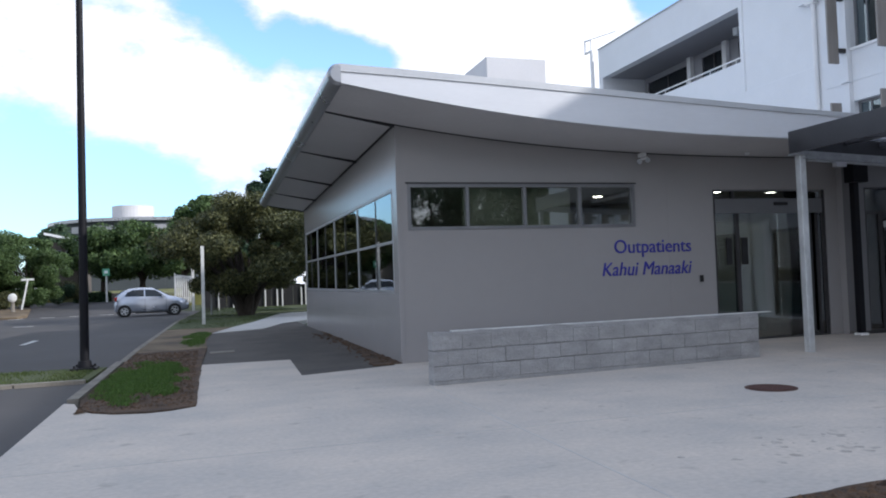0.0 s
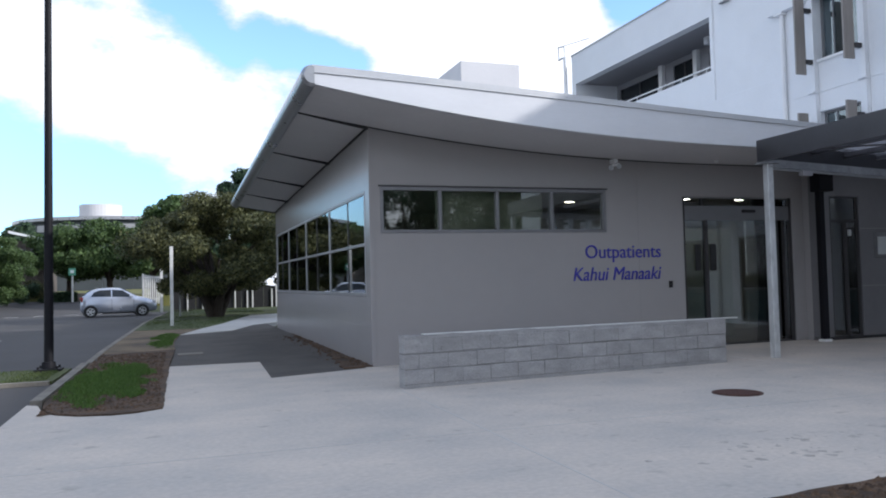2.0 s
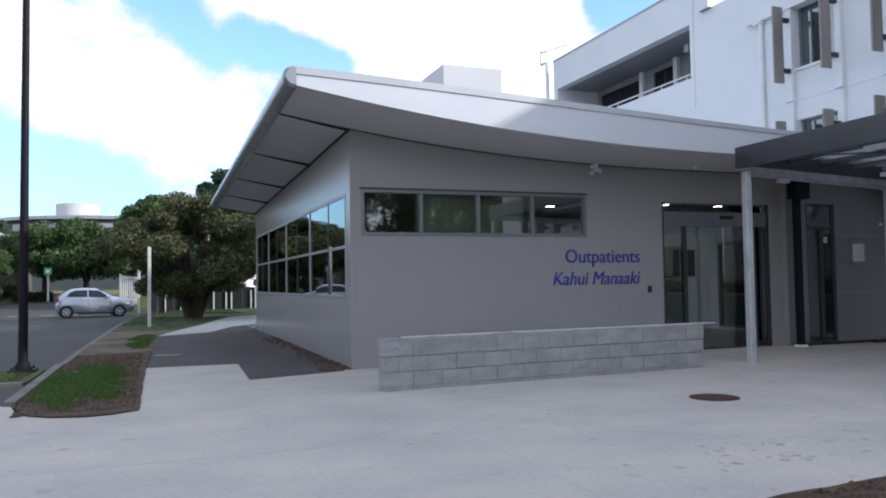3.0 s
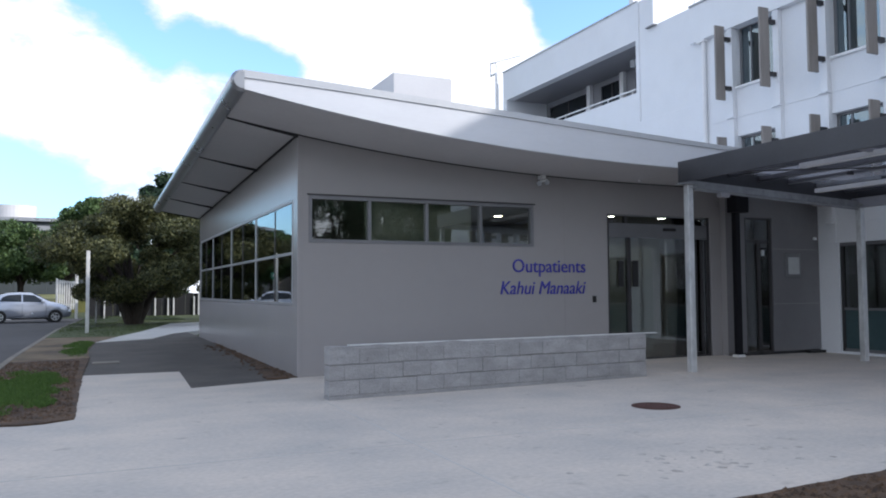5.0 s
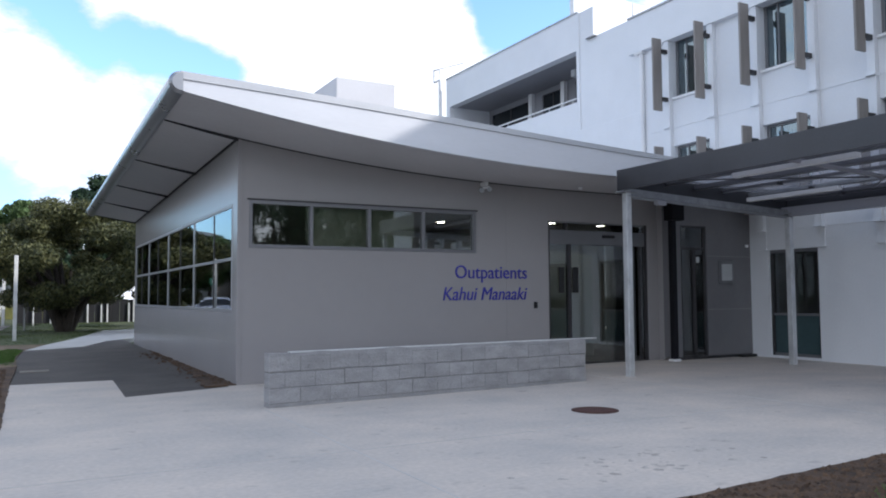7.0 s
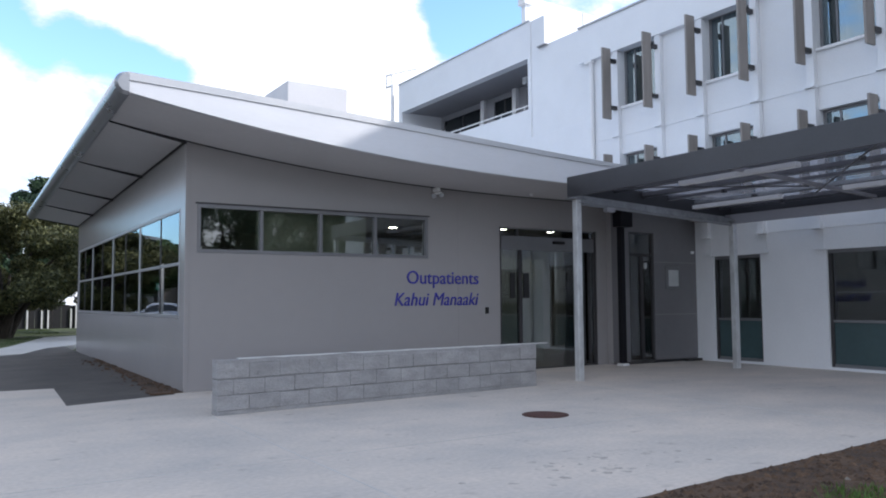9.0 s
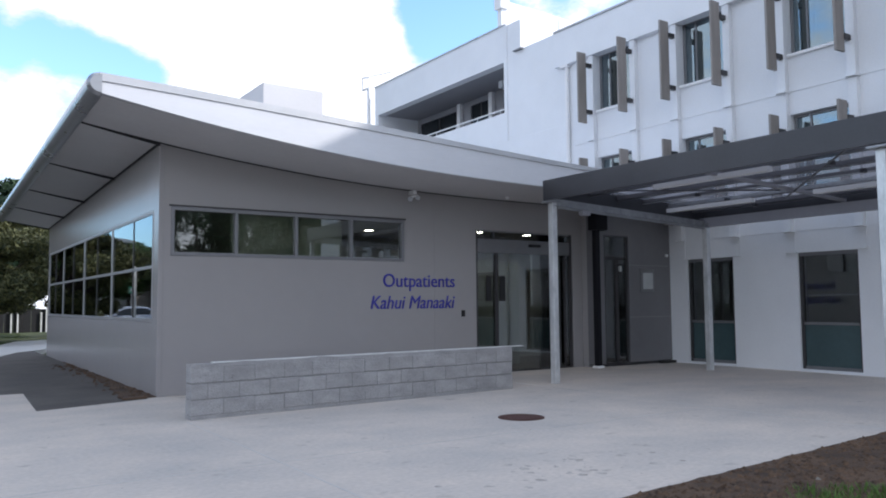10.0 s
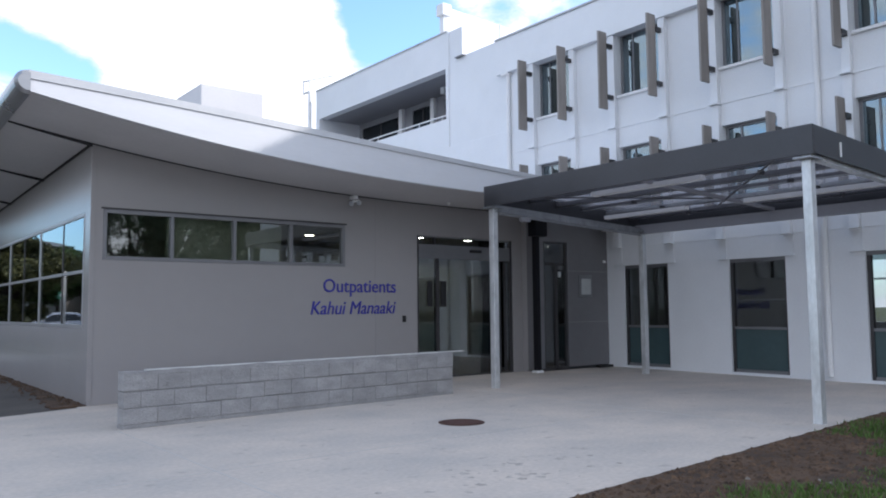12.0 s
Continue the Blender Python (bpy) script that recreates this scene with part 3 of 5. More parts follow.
window("window_1", "x", YF, 1, 3.10, 7.22, 2.11, 2.86, [(4.12, 0.05), (5.14, 0.05), (6.16, 0.05)], [], "long narrow window band in a grey metal frame", FRAME, GLASS, 0.055)
window("window_2", "y", XC, 1, 12.34, 23.95, 1.10, 2.82, [(13.70, 0.035), (15.45, 0.12), (16.92, 0.030), (18.43, 0.12), (19.90, 0.030), (21.42, 0.12), (22.75, 0.030)], [1.95], "tall two-row window band in pale metal frames", FRAME_PALE, GLASS, 0.055, proud=0.006, deep=0.008)

# dark strip draws the window-head shadow line together with the flashing
single("trim", box(3.07, 7.25, YF - 0.022, YF - 0.001, 2.861, 2.885), FRAME_DARK, "thin dark strip for the window band's flashing and its shadow line", "trim", kind="structure")

# roof: soffit sheets, fascia, capping, gutter
roof = thing("roof", "low curved metal roof with a deep overhang", "roof", (LEFT, FRONT, 4.0), kind="structure")
verts, faces = [], []
for x in XS:
    verts += [(x, FRONT + 0.03, top_z(x, FRONT) - 0.03), (x, YB + 0.4, top_z(x, YB + 0.4) - 0.03)]
for i in range(len(XS) - 1):
    faces.append((2 * i, 2 * i + 2, 2 * i + 3, 2 * i + 1))
part("roof_sheet", quads("roof_sheet", verts, faces, FASCIA), FASCIA, roof)


def thick(name, pa, pb, pc, pd, material, parent, label=""):
    """A strip with four corner lines, closed all round."""
    n = len(pa)
    verts = [*pa, *pb, *pc, *pd]
    faces = []
    for i in range(n - 1):
        for k in range(4):
            a, b = k * n, ((k + 1) % 4) * n
            faces.append((a + i, a + i + 1, b + i + 1, b + i))
    faces += [(0, n, 2 * n, 3 * n), (n - 1, 2 * n - 1, 3 * n - 1, 4 * n - 1)]
    return part(name, quads(name, verts, faces, material), material, parent, label)


thick("fascia", [(x, FRONT, soffit_z(x, FRONT)) for x in XS], [(x, FRONT, top_z(x, FRONT) - 0.105 + 0.003 * (x - LEFT)) for x in XS],
      [(x, FRONT + 0.06, top_z(x, FRONT) - 0.105 + 0.003 * (x - LEFT)) for x in XS], [(x, FRONT + 0.06, soffit_z(x, FRONT)) for x in XS], FASCIA, roof, "pale silver curved fascia sheet")
thick("capping", [(x, FRONT - 0.02, top_z(x, FRONT) - 0.105 + 0.003 * (x - LEFT)) for x in XS], [(x, FRONT - 0.02, top_z(x, FRONT)) for x in XS],
      [(x, FRONT + 0.20, top_z(x, FRONT) + 0.02) for x in XS], [(x, FRONT + 0.20, top_z(x, FRONT) - 0.105 + 0.003 * (x - LEFT)) for x in XS], CAPPING, roof, "grey metal roof capping")
# near-black sheet paints the shaded void behind the sheets, then the sheets
thick("soffit_void_shade", [(x, FRONT + 0.06, soffit_z(x, FRONT) + 0.04) for x in XS], [(x, YB, soffit_z(x, YB) + 0.04) for x in XS],
      [(x, YB, soffit_z(x, YB) + 0.06) for x in XS], [(x, FRONT + 0.06, soffit_z(x, FRONT) + 0.06) for x in XS], JOINT_SHADE, roof)
SEAMS = [10.41, 11.985, 15.30, 18.50, 21.40, YB]
xl = [LEFT + 0.08 + (XC - 0.035 - LEFT - 0.08) * i / 6 for i in range(7)]
for k, (ya, yb) in enumerate(zip(SEAMS[1:], SEAMS[2:])):
    g = [0.008 + 0.030 * (x - LEFT) / (XC - LEFT) for x in xl]
    pa, pb = [(x, ya + w, soffit_z(x, ya)) for x, w in zip(xl, g)], [(x, yb - w, soffit_z(x, yb)) for x, w in zip(xl, g)]
    thick("soffit_sheet", pa, pb, [(x, y, z + 0.02) for x, y, z in pb], [(x, y, z + 0.02) for x, y, z in pa], SOFFIT, roof)
xr = [x for x in XS if x > XC + 0.03]
xr = [*[LEFT + 0.08 + (XC - 0.03 - LEFT - 0.08) * i / 6 for i in range(7)], *xr]
thick("soffit_sheet", [(x, 10.43, soffit_z(x, 10.43)) for x in xr], [(x, YF - 0.055, soffit_z(x, YF)) for x in xr],
      [(x, YF - 0.055, soffit_z(x, YF) + 0.02) for x in xr], [(x, 10.43, soffit_z(x, 10.43) + 0.02) for x in xr], SOFFIT, roof)
# near-black trims paint the shadow at the sheet seams and along the wall heads
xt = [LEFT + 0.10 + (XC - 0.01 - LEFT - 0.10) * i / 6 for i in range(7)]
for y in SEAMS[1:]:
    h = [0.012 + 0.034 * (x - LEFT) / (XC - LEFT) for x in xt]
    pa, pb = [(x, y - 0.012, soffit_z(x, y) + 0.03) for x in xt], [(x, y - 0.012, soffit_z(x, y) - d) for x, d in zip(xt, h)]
    thick("seam_shadow_trim", pa, pb, [(x, y0 + 0.024, z) for x, y0, z in pb], [(x, y0 + 0.024, z) for x, y0, z in pa], JOINT_SHADE, roof, "dark trim painting the shadow line at the seam")
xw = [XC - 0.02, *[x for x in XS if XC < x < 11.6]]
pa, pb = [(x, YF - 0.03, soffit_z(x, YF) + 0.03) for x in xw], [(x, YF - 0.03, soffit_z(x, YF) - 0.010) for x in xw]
thick("seam_shadow_trim", pa, pb, [(x, YF - 0.002, z) for x, y, z in pb], [(x, YF - 0.002, z) for x, y, z in pa], JOINT_SHADE, roof, "dark trim painting the shadow line at the seam")
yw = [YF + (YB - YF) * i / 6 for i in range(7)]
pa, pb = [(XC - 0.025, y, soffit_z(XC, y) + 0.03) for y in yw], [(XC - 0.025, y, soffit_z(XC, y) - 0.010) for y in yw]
thick("seam_shadow_trim", pa, pb, [(XC - 0.002, y, z) for x, y, z in pb], [(XC - 0.002, y, z) for x, y, z in pa], JOINT_SHADE, roof, "dark trim painting the shadow line at the seam")
# half-round gutter along the left eave, closed at its end by a rounded cap
bm = bmesh.new()
rings = []
NG = 14
for y in [FRONT - 0.03, FRONT + 0.02, *[FRONT + 0.5 + 1.4 * i for i in range(10)], YB + 0.3]:
    grow = 0.75 if y < FRONT else 1.0
    zc = 4.145 - FALL * (y - FRONT)
    rings.append([bm.verts.new((LEFT + 0.055 - 0.155 * grow * math.cos(t), y, zc + 0.150 * grow * math.sin(t))) for t in
                  [radians(-100 + 200 * i / NG) for i in range(NG + 1)]] )
for a, b in zip(rings, rings[1:]):
    for i in range(NG):
        bm.faces.new((a[i], a[i + 1], b[i + 1], b[i]))
bm.faces.new(rings[0])
bmesh.ops.recalc_face_normals(bm, faces=bm.faces)
part("eave_gutter", bm, GUTTER, roof, "rounded grey metal eave gutter")

# ---- entrance ----
door = thing("door_1", "glazed sliding entrance doors in a dark frame", "door", (10.08, YF + 0.1, 0), kind="structure")
DX0, DX1 = 8.83, 11.34
for x0, x1, z0, z1 in ((DX0, DX0 + 0.05, 0, 2.765), (DX1 - 0.07, DX1, 0, 2.765), (DX0 + 0.05, DX1 - 0.07, 2.74, 2.765), (9.32, 9.385, 0, 2.33), (DX0 + 0.05, DX1 - 0.07, 0.0, 0.03)):
    part("door_frame", box(x0, x1, YF + 0.02, YF + 0.12, z0, z1, 0.004), FRAME_DARK if z0 < 2.2 else FRAME, door)
part("header", box(DX0 + 0.05, DX1 - 0.07, YF + 0.01, YF + 0.13, 2.33, 2.60, 0.006), FRAME, door, "grey operator box over the doors")
part("transom_post", box(9.27, 9.31, YF + 0.03, YF + 0.11, 2.601, 2.74), FRAME_DARK, door)
for x0, x1, z0, z1, y in ((8.88, 9.32, 0.03, 2.33, 0.05), (9.385, 10.268, 0.03, 2.33, 0.05), (10.272, 11.27, 0.03, 2.33, 0.05), (8.88, 9.27, 2.60, 2.74, 0.05), (9.31, 11.27, 2.60, 2.74, 0.05)):
    p = part("pane", box(x0, x1, YF + y, YF + y + 0.008, z0, z1), GLASS_DOOR, door)
    p.visible_shadow = False
for x in (10.98, 11.13):
    part("leaf_stile", box(x, x + 0.06, YF + 0.045, YF + 0.095, 0.03, 2.33, 0.004), FRAME_DARK, door)
for x, w in ((9.09, 0.12), (9.42, 0.135)):
    part("door_handle", box(x, x + w, YF + 0.01, YF + 0.045, 1.385, 1.885, 0.016), BLACK, door, "long black door plate")
part("sensor", box(10.16, 10.46, YF - 0.03, YF + 0.02, 2.47, 2.53, 0.015), BLACK, door, "black door sensor")

YE = 11.65
single("wall_entry", wall("x", YE, 0.2, 11.62, 14.0, 0.06, 3.36, [(11.92, 12.66, 0.0, 2.765)]), CLAD_DARK, "dark glossy panel wall beside the entrance", "wall", kind="structure")
single("wall_entry_return", wall("y", 11.62, 0.2, YE + 0.201, YF + 0.35, -0.05, 3.36, []), CLAD, "grey return wall beside the entrance", "wall", kind="structure")
single("trim", box(11.84, 14.0, YE + 0.03, YE + 0.1, 0.0, 0.06), JOINT_SHADE, "dark gap under the panel wall", "trim", kind="structure")
for z in (2.14, 1.02):
    single("trim", box(12.67, 13.99, YE - 0.003, YE + 0.01, z, z + 0.008), CLAD, "thin panel joint", "trim", kind="structure")
side_door = thing("door_2", "narrow glazed side door in a dark frame", "door", (12.3, YE + 0.1, 0), kind="structure")
for x0, x1, z0, z1 in ((11.92, 11.97, 0.02, 2.765), (12.61, 12.66, 0.02, 2.765), (11.97, 12.61, 2.735, 2.765), (11.97, 12.61, 2.26, 2.32), (12.28, 12.36, 0.02, 2.26), (11.97, 12.61, 0.02, 0.08)):
    part("door_frame", box(x0, x1, YE + 0.02, YE + 0.12, z0, z1, 0.004), FRAME_DARK, side_door)
for x0, x1, z0, z1 in ((11.97, 12.28, 0.08, 2.26), (12.36, 12.61, 0.08, 2.26), (11.97, 12.61, 2.32, 2.735)):
    p = part("pane", box(x0, x1, YE + 0.05, YE + 0.058, z0, z1), GLASS_DOOR, side_door)
    p.visible_shadow = False
part("lock_plate", box(12.38, 12.44, YE - 0.01, YE + 0.03, 2.0, 2.12, 0.006), PAPER, side_door)
col = thing("downpipe", "black square downpipe with a rain head", "downpipe", (11.72, YE - 0.12, 0))
part("pipe", box(11.50, 11.62, 11.46, 11.57, 0.05, 2.84, 0.012), POLE, col)
part("rain_head", box(11.46, 11.80, 11.40, YE - 0.005, 2.84, 3.22, 0.02), POLE, col)
part("pipe_foot", box(11.47, 11.65, 11.43, 11.60, 0.0, 0.05, 0.012), WHITE_TRIM, col)
notice = thing("notice", "pale paper notice in a clear holder on the dark panel", "notice", (13.25, YE, 1.6))
part("holder", box(13.01, 13.45, YE - 0.014, YE - 0.001, 1.57, 2.06, 0.004), FRAME, notice)
part("sheet", box(13.09, 13.40, YE - 0.020, YE - 0.012, 1.63, 1.98), PAPER, notice)
card = thing("card_reader", "small black card reader on the grey wall", "card reader", (8.51, YF, 1.1))
part("body", box(8.475, 8.545, YF - 0.03, YF - 0.001, 1.10, 1.22, 0.008), BLACK, card)

wl_lamp = thing("wall_sensor", "small white sensor high on the dark panel", "sensor", (13.87, YE, 2.36))
part("body", box(13.83, 13.91, YE - 0.04, YE - 0.001, 2.35, 2.41, 0.012), WHITE_TRIM, wl_lamp)
wedge = thing("door_stop", "black rubber stop lying at the panel foot", "door stop", (13.7, 11.56, 0))
part("body", box(13.50, 13.96, 11.50, 11.62, 0.0, 0.055, 0.012), BLACK, wedge)
# security camera under the eave
eye = thing("security_camera", "small pale dome security camera pair under the soffit", "security camera", (7.36, YF - 0.1, 3.3))
part("bracket", box(7.32, 7.40, YF - 0.16, YF - 0.001, 3.33, 3.40, 0.01), WHITE_TRIM, eye)
for dx, dz in ((-0.07, -0.06), (0.09, -0.03)):
    bm = bmesh.new()
    bmesh.ops.create_uvsphere(bm, u_segments=16, v_segments=10, radius=0.045, matrix=Matrix.Translation((7.34 + dx, YF - 0.14, 3.30 + dz)))
    part("dome", bm, CLEARLAMP, eye)
part("arm", rod((7.30, YF - 0.13, 3.28), (7.44, YF - 0.13, 3.31), 0.02), WHITE_TRIM, eye)
spot = thing("soffit_sensor", "small round pale sensor under the soffit", "sensor", (9.35, 11.3, 3.36))
part("dome", rod((9.30, 11.6, 3.40), (9.30, 11.6, 3.34), 0.05, 0.03), WHITE_TRIM, spot)


# lettering
def lettering(name, text, x0, x1, z0, height, slant, label):
    cu = bpy.data.curves.new(name, "FONT")
    cu.body, cu.shear, cu.extrude, cu.bevel_depth, cu.resolution_u = text, slant, 0.006, 0.0025, 4
    tmp = bpy.data.objects.new(name, cu)
    scene.collection.objects.link(tmp)
    bpy.context.view_layer.update()
    me = bpy.data.meshes.new_from_object(tmp.evaluated_get(bpy.context.evaluated_depsgraph_get()))
    bpy.data.objects.remove(tmp)
    co = np.array([v.co for v in me.vertices])
    lo, hi = co.min(0), co.max(0)
    for v in me.vertices:
        x, y, z = v.co
        v.co = (x0 + (x - lo[0]) / (hi[0] - lo[0]) * (x1 - x0), YF - 0.008 - z, z0 + y * height)
    me.materials.clear()
    me.materials.append(BLUE)
    ob = tagged(new(name, me), label, "lettering")
    return ob


lettering("sign_lettering", "Outpatients", 6.78, 8.32, 1.655, 0.335, 0.0, "raised dark blue upright lettering on the grey wall")
lettering("sign_lettering", "Kahui Manaaki", 6.53, 8.32, 1.265, 0.335, 0.22, "raised dark blue slanted lettering on the grey wall")

# ---- inside the wing ----
single("floor", box(XC + 0.21, 13.9, YF + 0.21, YB - 0.01, -0.08, 0.0), ROOMFLOOR, "plain brown-grey interior floor", "floor", kind="structure")
single("ceiling", box(XC + 0.21, 13.9, YF + 0.21, YB - 0.01, 2.83, 2.88), ROOMWALL, "plain white interior ceiling", "ceiling", kind="structure")
single("wall_inner", box(XC + 0.21, 8.6, 16.4, 16.5, 0.0, 2.825), ROOMWALL, "plain pale partition wall", "wall", kind="structure")
single("wall_inner", box(8.5, 8.6, YF + 0.21, 16.39, 0.0, 2.825), ROOMWALL, "plain pale partition wall", "wall", kind="structure")
single("wall_inner", box(8.61, 13.9, 15.2, 15.3, 0.0, 2.825), ROOMWALL, "plain pale lobby wall", "wall", kind="structure")
single("lobby_screen", box(9.45, 10.35, YF + 1.2, YF + 1.24, 0.0, 2.26, 0.006), FROST, "pale frosted glass lobby screen", "screen")
single("lobby_screen", box(10.65, 11.2, YF + 1.6, YF + 1.64, 0.0, 2.26, 0.006), FROST, "pale frosted glass lobby screen", "screen")
for x, y in ((7.34, 13.55), (9.51, 12.82), (10.83, 12.86), (11.90, 12.79), (13.22, 12.80)):
    dl = thing("downlight", "round glowing ceiling downlight", "downlight", (x, y, 2.80), group="ceiling downlights")
    part("rim", rod((x, y, 2.808), (x, y, 2.831), 0.13, sides=24), WHITE_TRIM, dl)
    part("lens", rod((x, y, 2.805), (x, y, 2.809), 0.085, sides=24), LAMP, dl)
# pale sheets added behind the glass to brighten the dark middle panes
single("pane_lift_sheet", box(4.10, 5.75, 12.23, 12.242, 2.0, 2.88), PANE_LIFT, "pale olive sheet added behind the window to lighten its panes", "blind")
single("pane_lift_sheet", box(5.78, 6.12, 12.30, 12.312, 2.0, 2.88), PANE_LIFT, "pale olive sheet added behind the window to lighten its panes", "blind")
for y in (13.1, 16.1, 18.9, 21.6):
    single("curtain", box(XC + 0.5, XC + 0.53, y, y + 0.5, 0.4, 2.9), CURTAIN, "grey hanging curtain behind the window", "curtain", group="curtains behind the window band")

# box on the roof
plant = thing("roof_plant_box", "pale boxy plant housing on the roof", "plant housing", (7.2, 17.8, 3.7))
part("housing", box(6.43, 7.96, 17.0, 18.6, 3.6, 6.52, 0.02), BOXPAINT, plant)

# ---- block wall on the forecourt ----
WA, WB = Vector((2.67, 9.31, 0)), Vector((7.80, 9.66, 0))
along = (WB - WA).normalized()
turn = math.atan2(along.y, along.x)
low_wall = thing("block_wall", "low wall of grey concrete blocks, newly laid", "low wall", WA)
low_wall.matrix_basis = Matrix.Translation(WA) @ Matrix.Rotation(turn, 4, "Z")
LEN = (WB - WA).length


def local_part(name, data, parent, m, label=""):
    ob = new(name, data)
    ob.parent = parent
    ob.matrix_basis = m
    return tagged(ob, label)


part_core = mesh("mortar_core", box(0.010, LEN - 0.010, 0.009, 0.181, 0.0, 0.625), MORTAR)
local_part("mortar_core", part_core, low_wall, Matrix.Identity(4))
local_part("footing", mesh("footing", box(0.0, LEN, 0.001, 0.189, 0.0, 0.043, 0.003), BLOCK), low_wall, Matrix.Identity(4))
block_meshes = {}
for row, z0 in enumerate((0.045, 0.238, 0.431)):
    u = -0.2 if row == 1 else 0.0
    while u < LEN - 0.05:
        a, b = max(0.0, u), min(LEN, u + 0.4)
        key = round(b - a, 3)
        if key not in block_meshes:
            block_meshes[key] = mesh("block", box(0.001, key - 0.001, 0.0, 0.19, 0.0, 0.1815, 0.011), BLOCK)
        local_part("block", block_meshes[key], low_wall, Matrix.Translation((a, random.uniform(-0.007, 0.005), z0 + random.uniform(-0.005, 0.005))) @ Matrix.Rotation(random.uniform(-0.010, 0.010), 4, "Y"))
        u += 0.4
nc = 60
verts, faces = [], []
for i in range(nc + 1):
    u = LEN * i / nc
    h = 0.018 + 0.022 * noise.noise((u * 3.1, 0.2, 0.7)) + 0.02 * (0.5 + 0.5 * noise.noise((u * 0.8, 4.2, 1.7)))
    verts += [(u, 0.002, 0.612), (u, 0.006, 0.628 + h), (u, 0.19, 0.630 + h * 0.8), (u, 0.192, 0.612)]
for i in range(nc):
    for k in range(4):
        faces.append((4 * i + k, 4 * i + 4 + k, 4 * i + 4 + (k + 1) % 4, 4 * i + (k + 1) % 4))
faces += [(0, 1, 2, 3), (4 * nc + 3, 4 * nc + 2, 4 * nc + 1, 4 * nc)]
local_part("mortar_bed", quads("mortar_bed", verts, faces, BLOCK), low_wall, Matrix.Identity(4), "rough mortar bed on the top course")
strip = single("timber_strip", box(0.27, LEN + 0.26, 0.02, 0.10, 0.654, 0.668, 0.003), TIMBER, "long pale strip lying on the block wall", "strip")
strip.matrix_basis = Matrix.Translation(WA) @ Matrix.Rotation(turn, 4, "Z")

# ---- canopy ----
CX0, CX1, CY0, CY1 = 8.80, 13.05, 4.27, 10.0
BACKDROP = 0.19


def cz(x):
    return 3.44 - BACKDROP * (x - CX0) / (CX1 - CX0)


canopy = thing("canopy", "charcoal steel entrance canopy with a clear ribbed roof on galvanised posts", "canopy", (CX0, CY0, 0))


def xbeam(name, y0, y1, drop0, drop1, x0, x1, material, label=""):
    bm = bmesh.new()
    v = [bm.verts.new(p) for x in (x0, x1) for p in ((x, y0, cz(x) - drop0), (x, y1, cz(x) - drop0), (x, y1, cz(x) - drop1), (x, y0, cz(x) - drop1))]
    for q in ((0, 1, 2, 3), (7, 6, 5, 4), (0, 4, 5, 1), (1, 5, 6, 2), (2, 6, 7, 3), (3, 7, 4, 0)):
        bm.faces.new([v[i] for i in q])
    bmesh.ops.recalc_face_normals(bm, faces=bm.faces)
    return part(name, bm, material, canopy, label)


def ybeam(name, x, wide, drop0, drop1, y0, y1, material, label=""):
    return part(name, box(x, x + wide, y0, y1, cz(x) - drop1, cz(x) - drop0, 0.004), material, canopy, label)


ybeam("fascia", CX0, 0.04, 0.0, 0.35, CY0, CY1, STEELDARK, "charcoal sheet fascia")
ybeam("fascia", CX1, 0.04, 0.0, 0.33, CY0, CY1, STEELDARK, "charcoal sheet fascia")
xbeam("fascia", CY0, CY0 + 0.04, 0.0, 0.33, CX0 + 0.041, CX1 - 0.001, STEELDARK, "charcoal sheet fascia")
xbeam("fascia", CY1 - 0.04, CY1, 0.0, 0.33, CX0 + 0.041, CX1 - 0.001, STEELDARK, "charcoal sheet fascia")
xbeam("beam", CY1 - 0.20, CY1 - 0.10, 0.32, 0.44, CX0 + 0.05, CX1 - 0.1, GALVDULL, "dull galvanised cross beam")
xbeam("angle", CY1 - 0.23, CY1 - 0.07, 0.44, 0.452, CX0 + 0.05, CX1 - 0.1, GALVDULL, "galvanised flange")
xbeam("beam", CY0 + 0.06, CY0 + 0.16, 0.22, 0.38, CX0 + 0.05, CX1 - 0.1, GALV, "galvanised cross beam")
xbeam("beam", 7.0, 7.06, 0.19, 0.245, CX0 + 0.05, CX1 - 0.1, GREYPAINT, "thin grey cross beam")
ybeam("beam", 12.86, 0.12, 0.26, 0.44, CY0 + 0.05, CY1 - 0.05, GREYPAINT, "grey back beam")
for i in range(6):
    x = CX0 + 0.35 + 0.70 * i
    ybeam("purlin", x, 0.05, 0.075, 0.120 + 0.012 * (i % 3), CY0 + 0.05, CY1 - 0.05, PURLIN_DARK if i % 4 else GALVDULL)
    ybeam("purlin_flange", x - 0.015, 0.08, 0.134 + 0.012 * (i % 3), 0.142 + 0.012 * (i % 3), CY0 + 0.05, CY1 - 0.05, STEELDARK if i % 3 else GALVDULL)
for x, y0, y1 in ((9.50, 6.2, 8.2), (11.60, 7.9, 9.7), (11.60, 4.6, 6.8)):
    ybeam("light_batten", x, 0.12, 0.22, 0.29, y0, y1, WHITE_TRIM, "long white light batten")
# ribbed clear sheet
verts, faces = [], []
NR = 110
for i in range(NR + 1):
    y = CY0 + 0.045 + (CY1 - CY0 - 0.09) * i / NR
    lift = 0.018 * math.sin(i * math.pi / 1.0 + math.pi / 2) * (1 if i % 2 else -1) * 0.5 + (0.012 if (i // 2) % 2 else 0.0)
    verts += [(CX0 + 0.045, y, cz(CX0) - 0.05 + lift), (CX1 - 0.01, y, cz(CX1) - 0.05 + lift)]
for i in range(NR):
    faces.append((2 * i, 2 * i + 1, 2 * i + 3, 2 * i + 2))
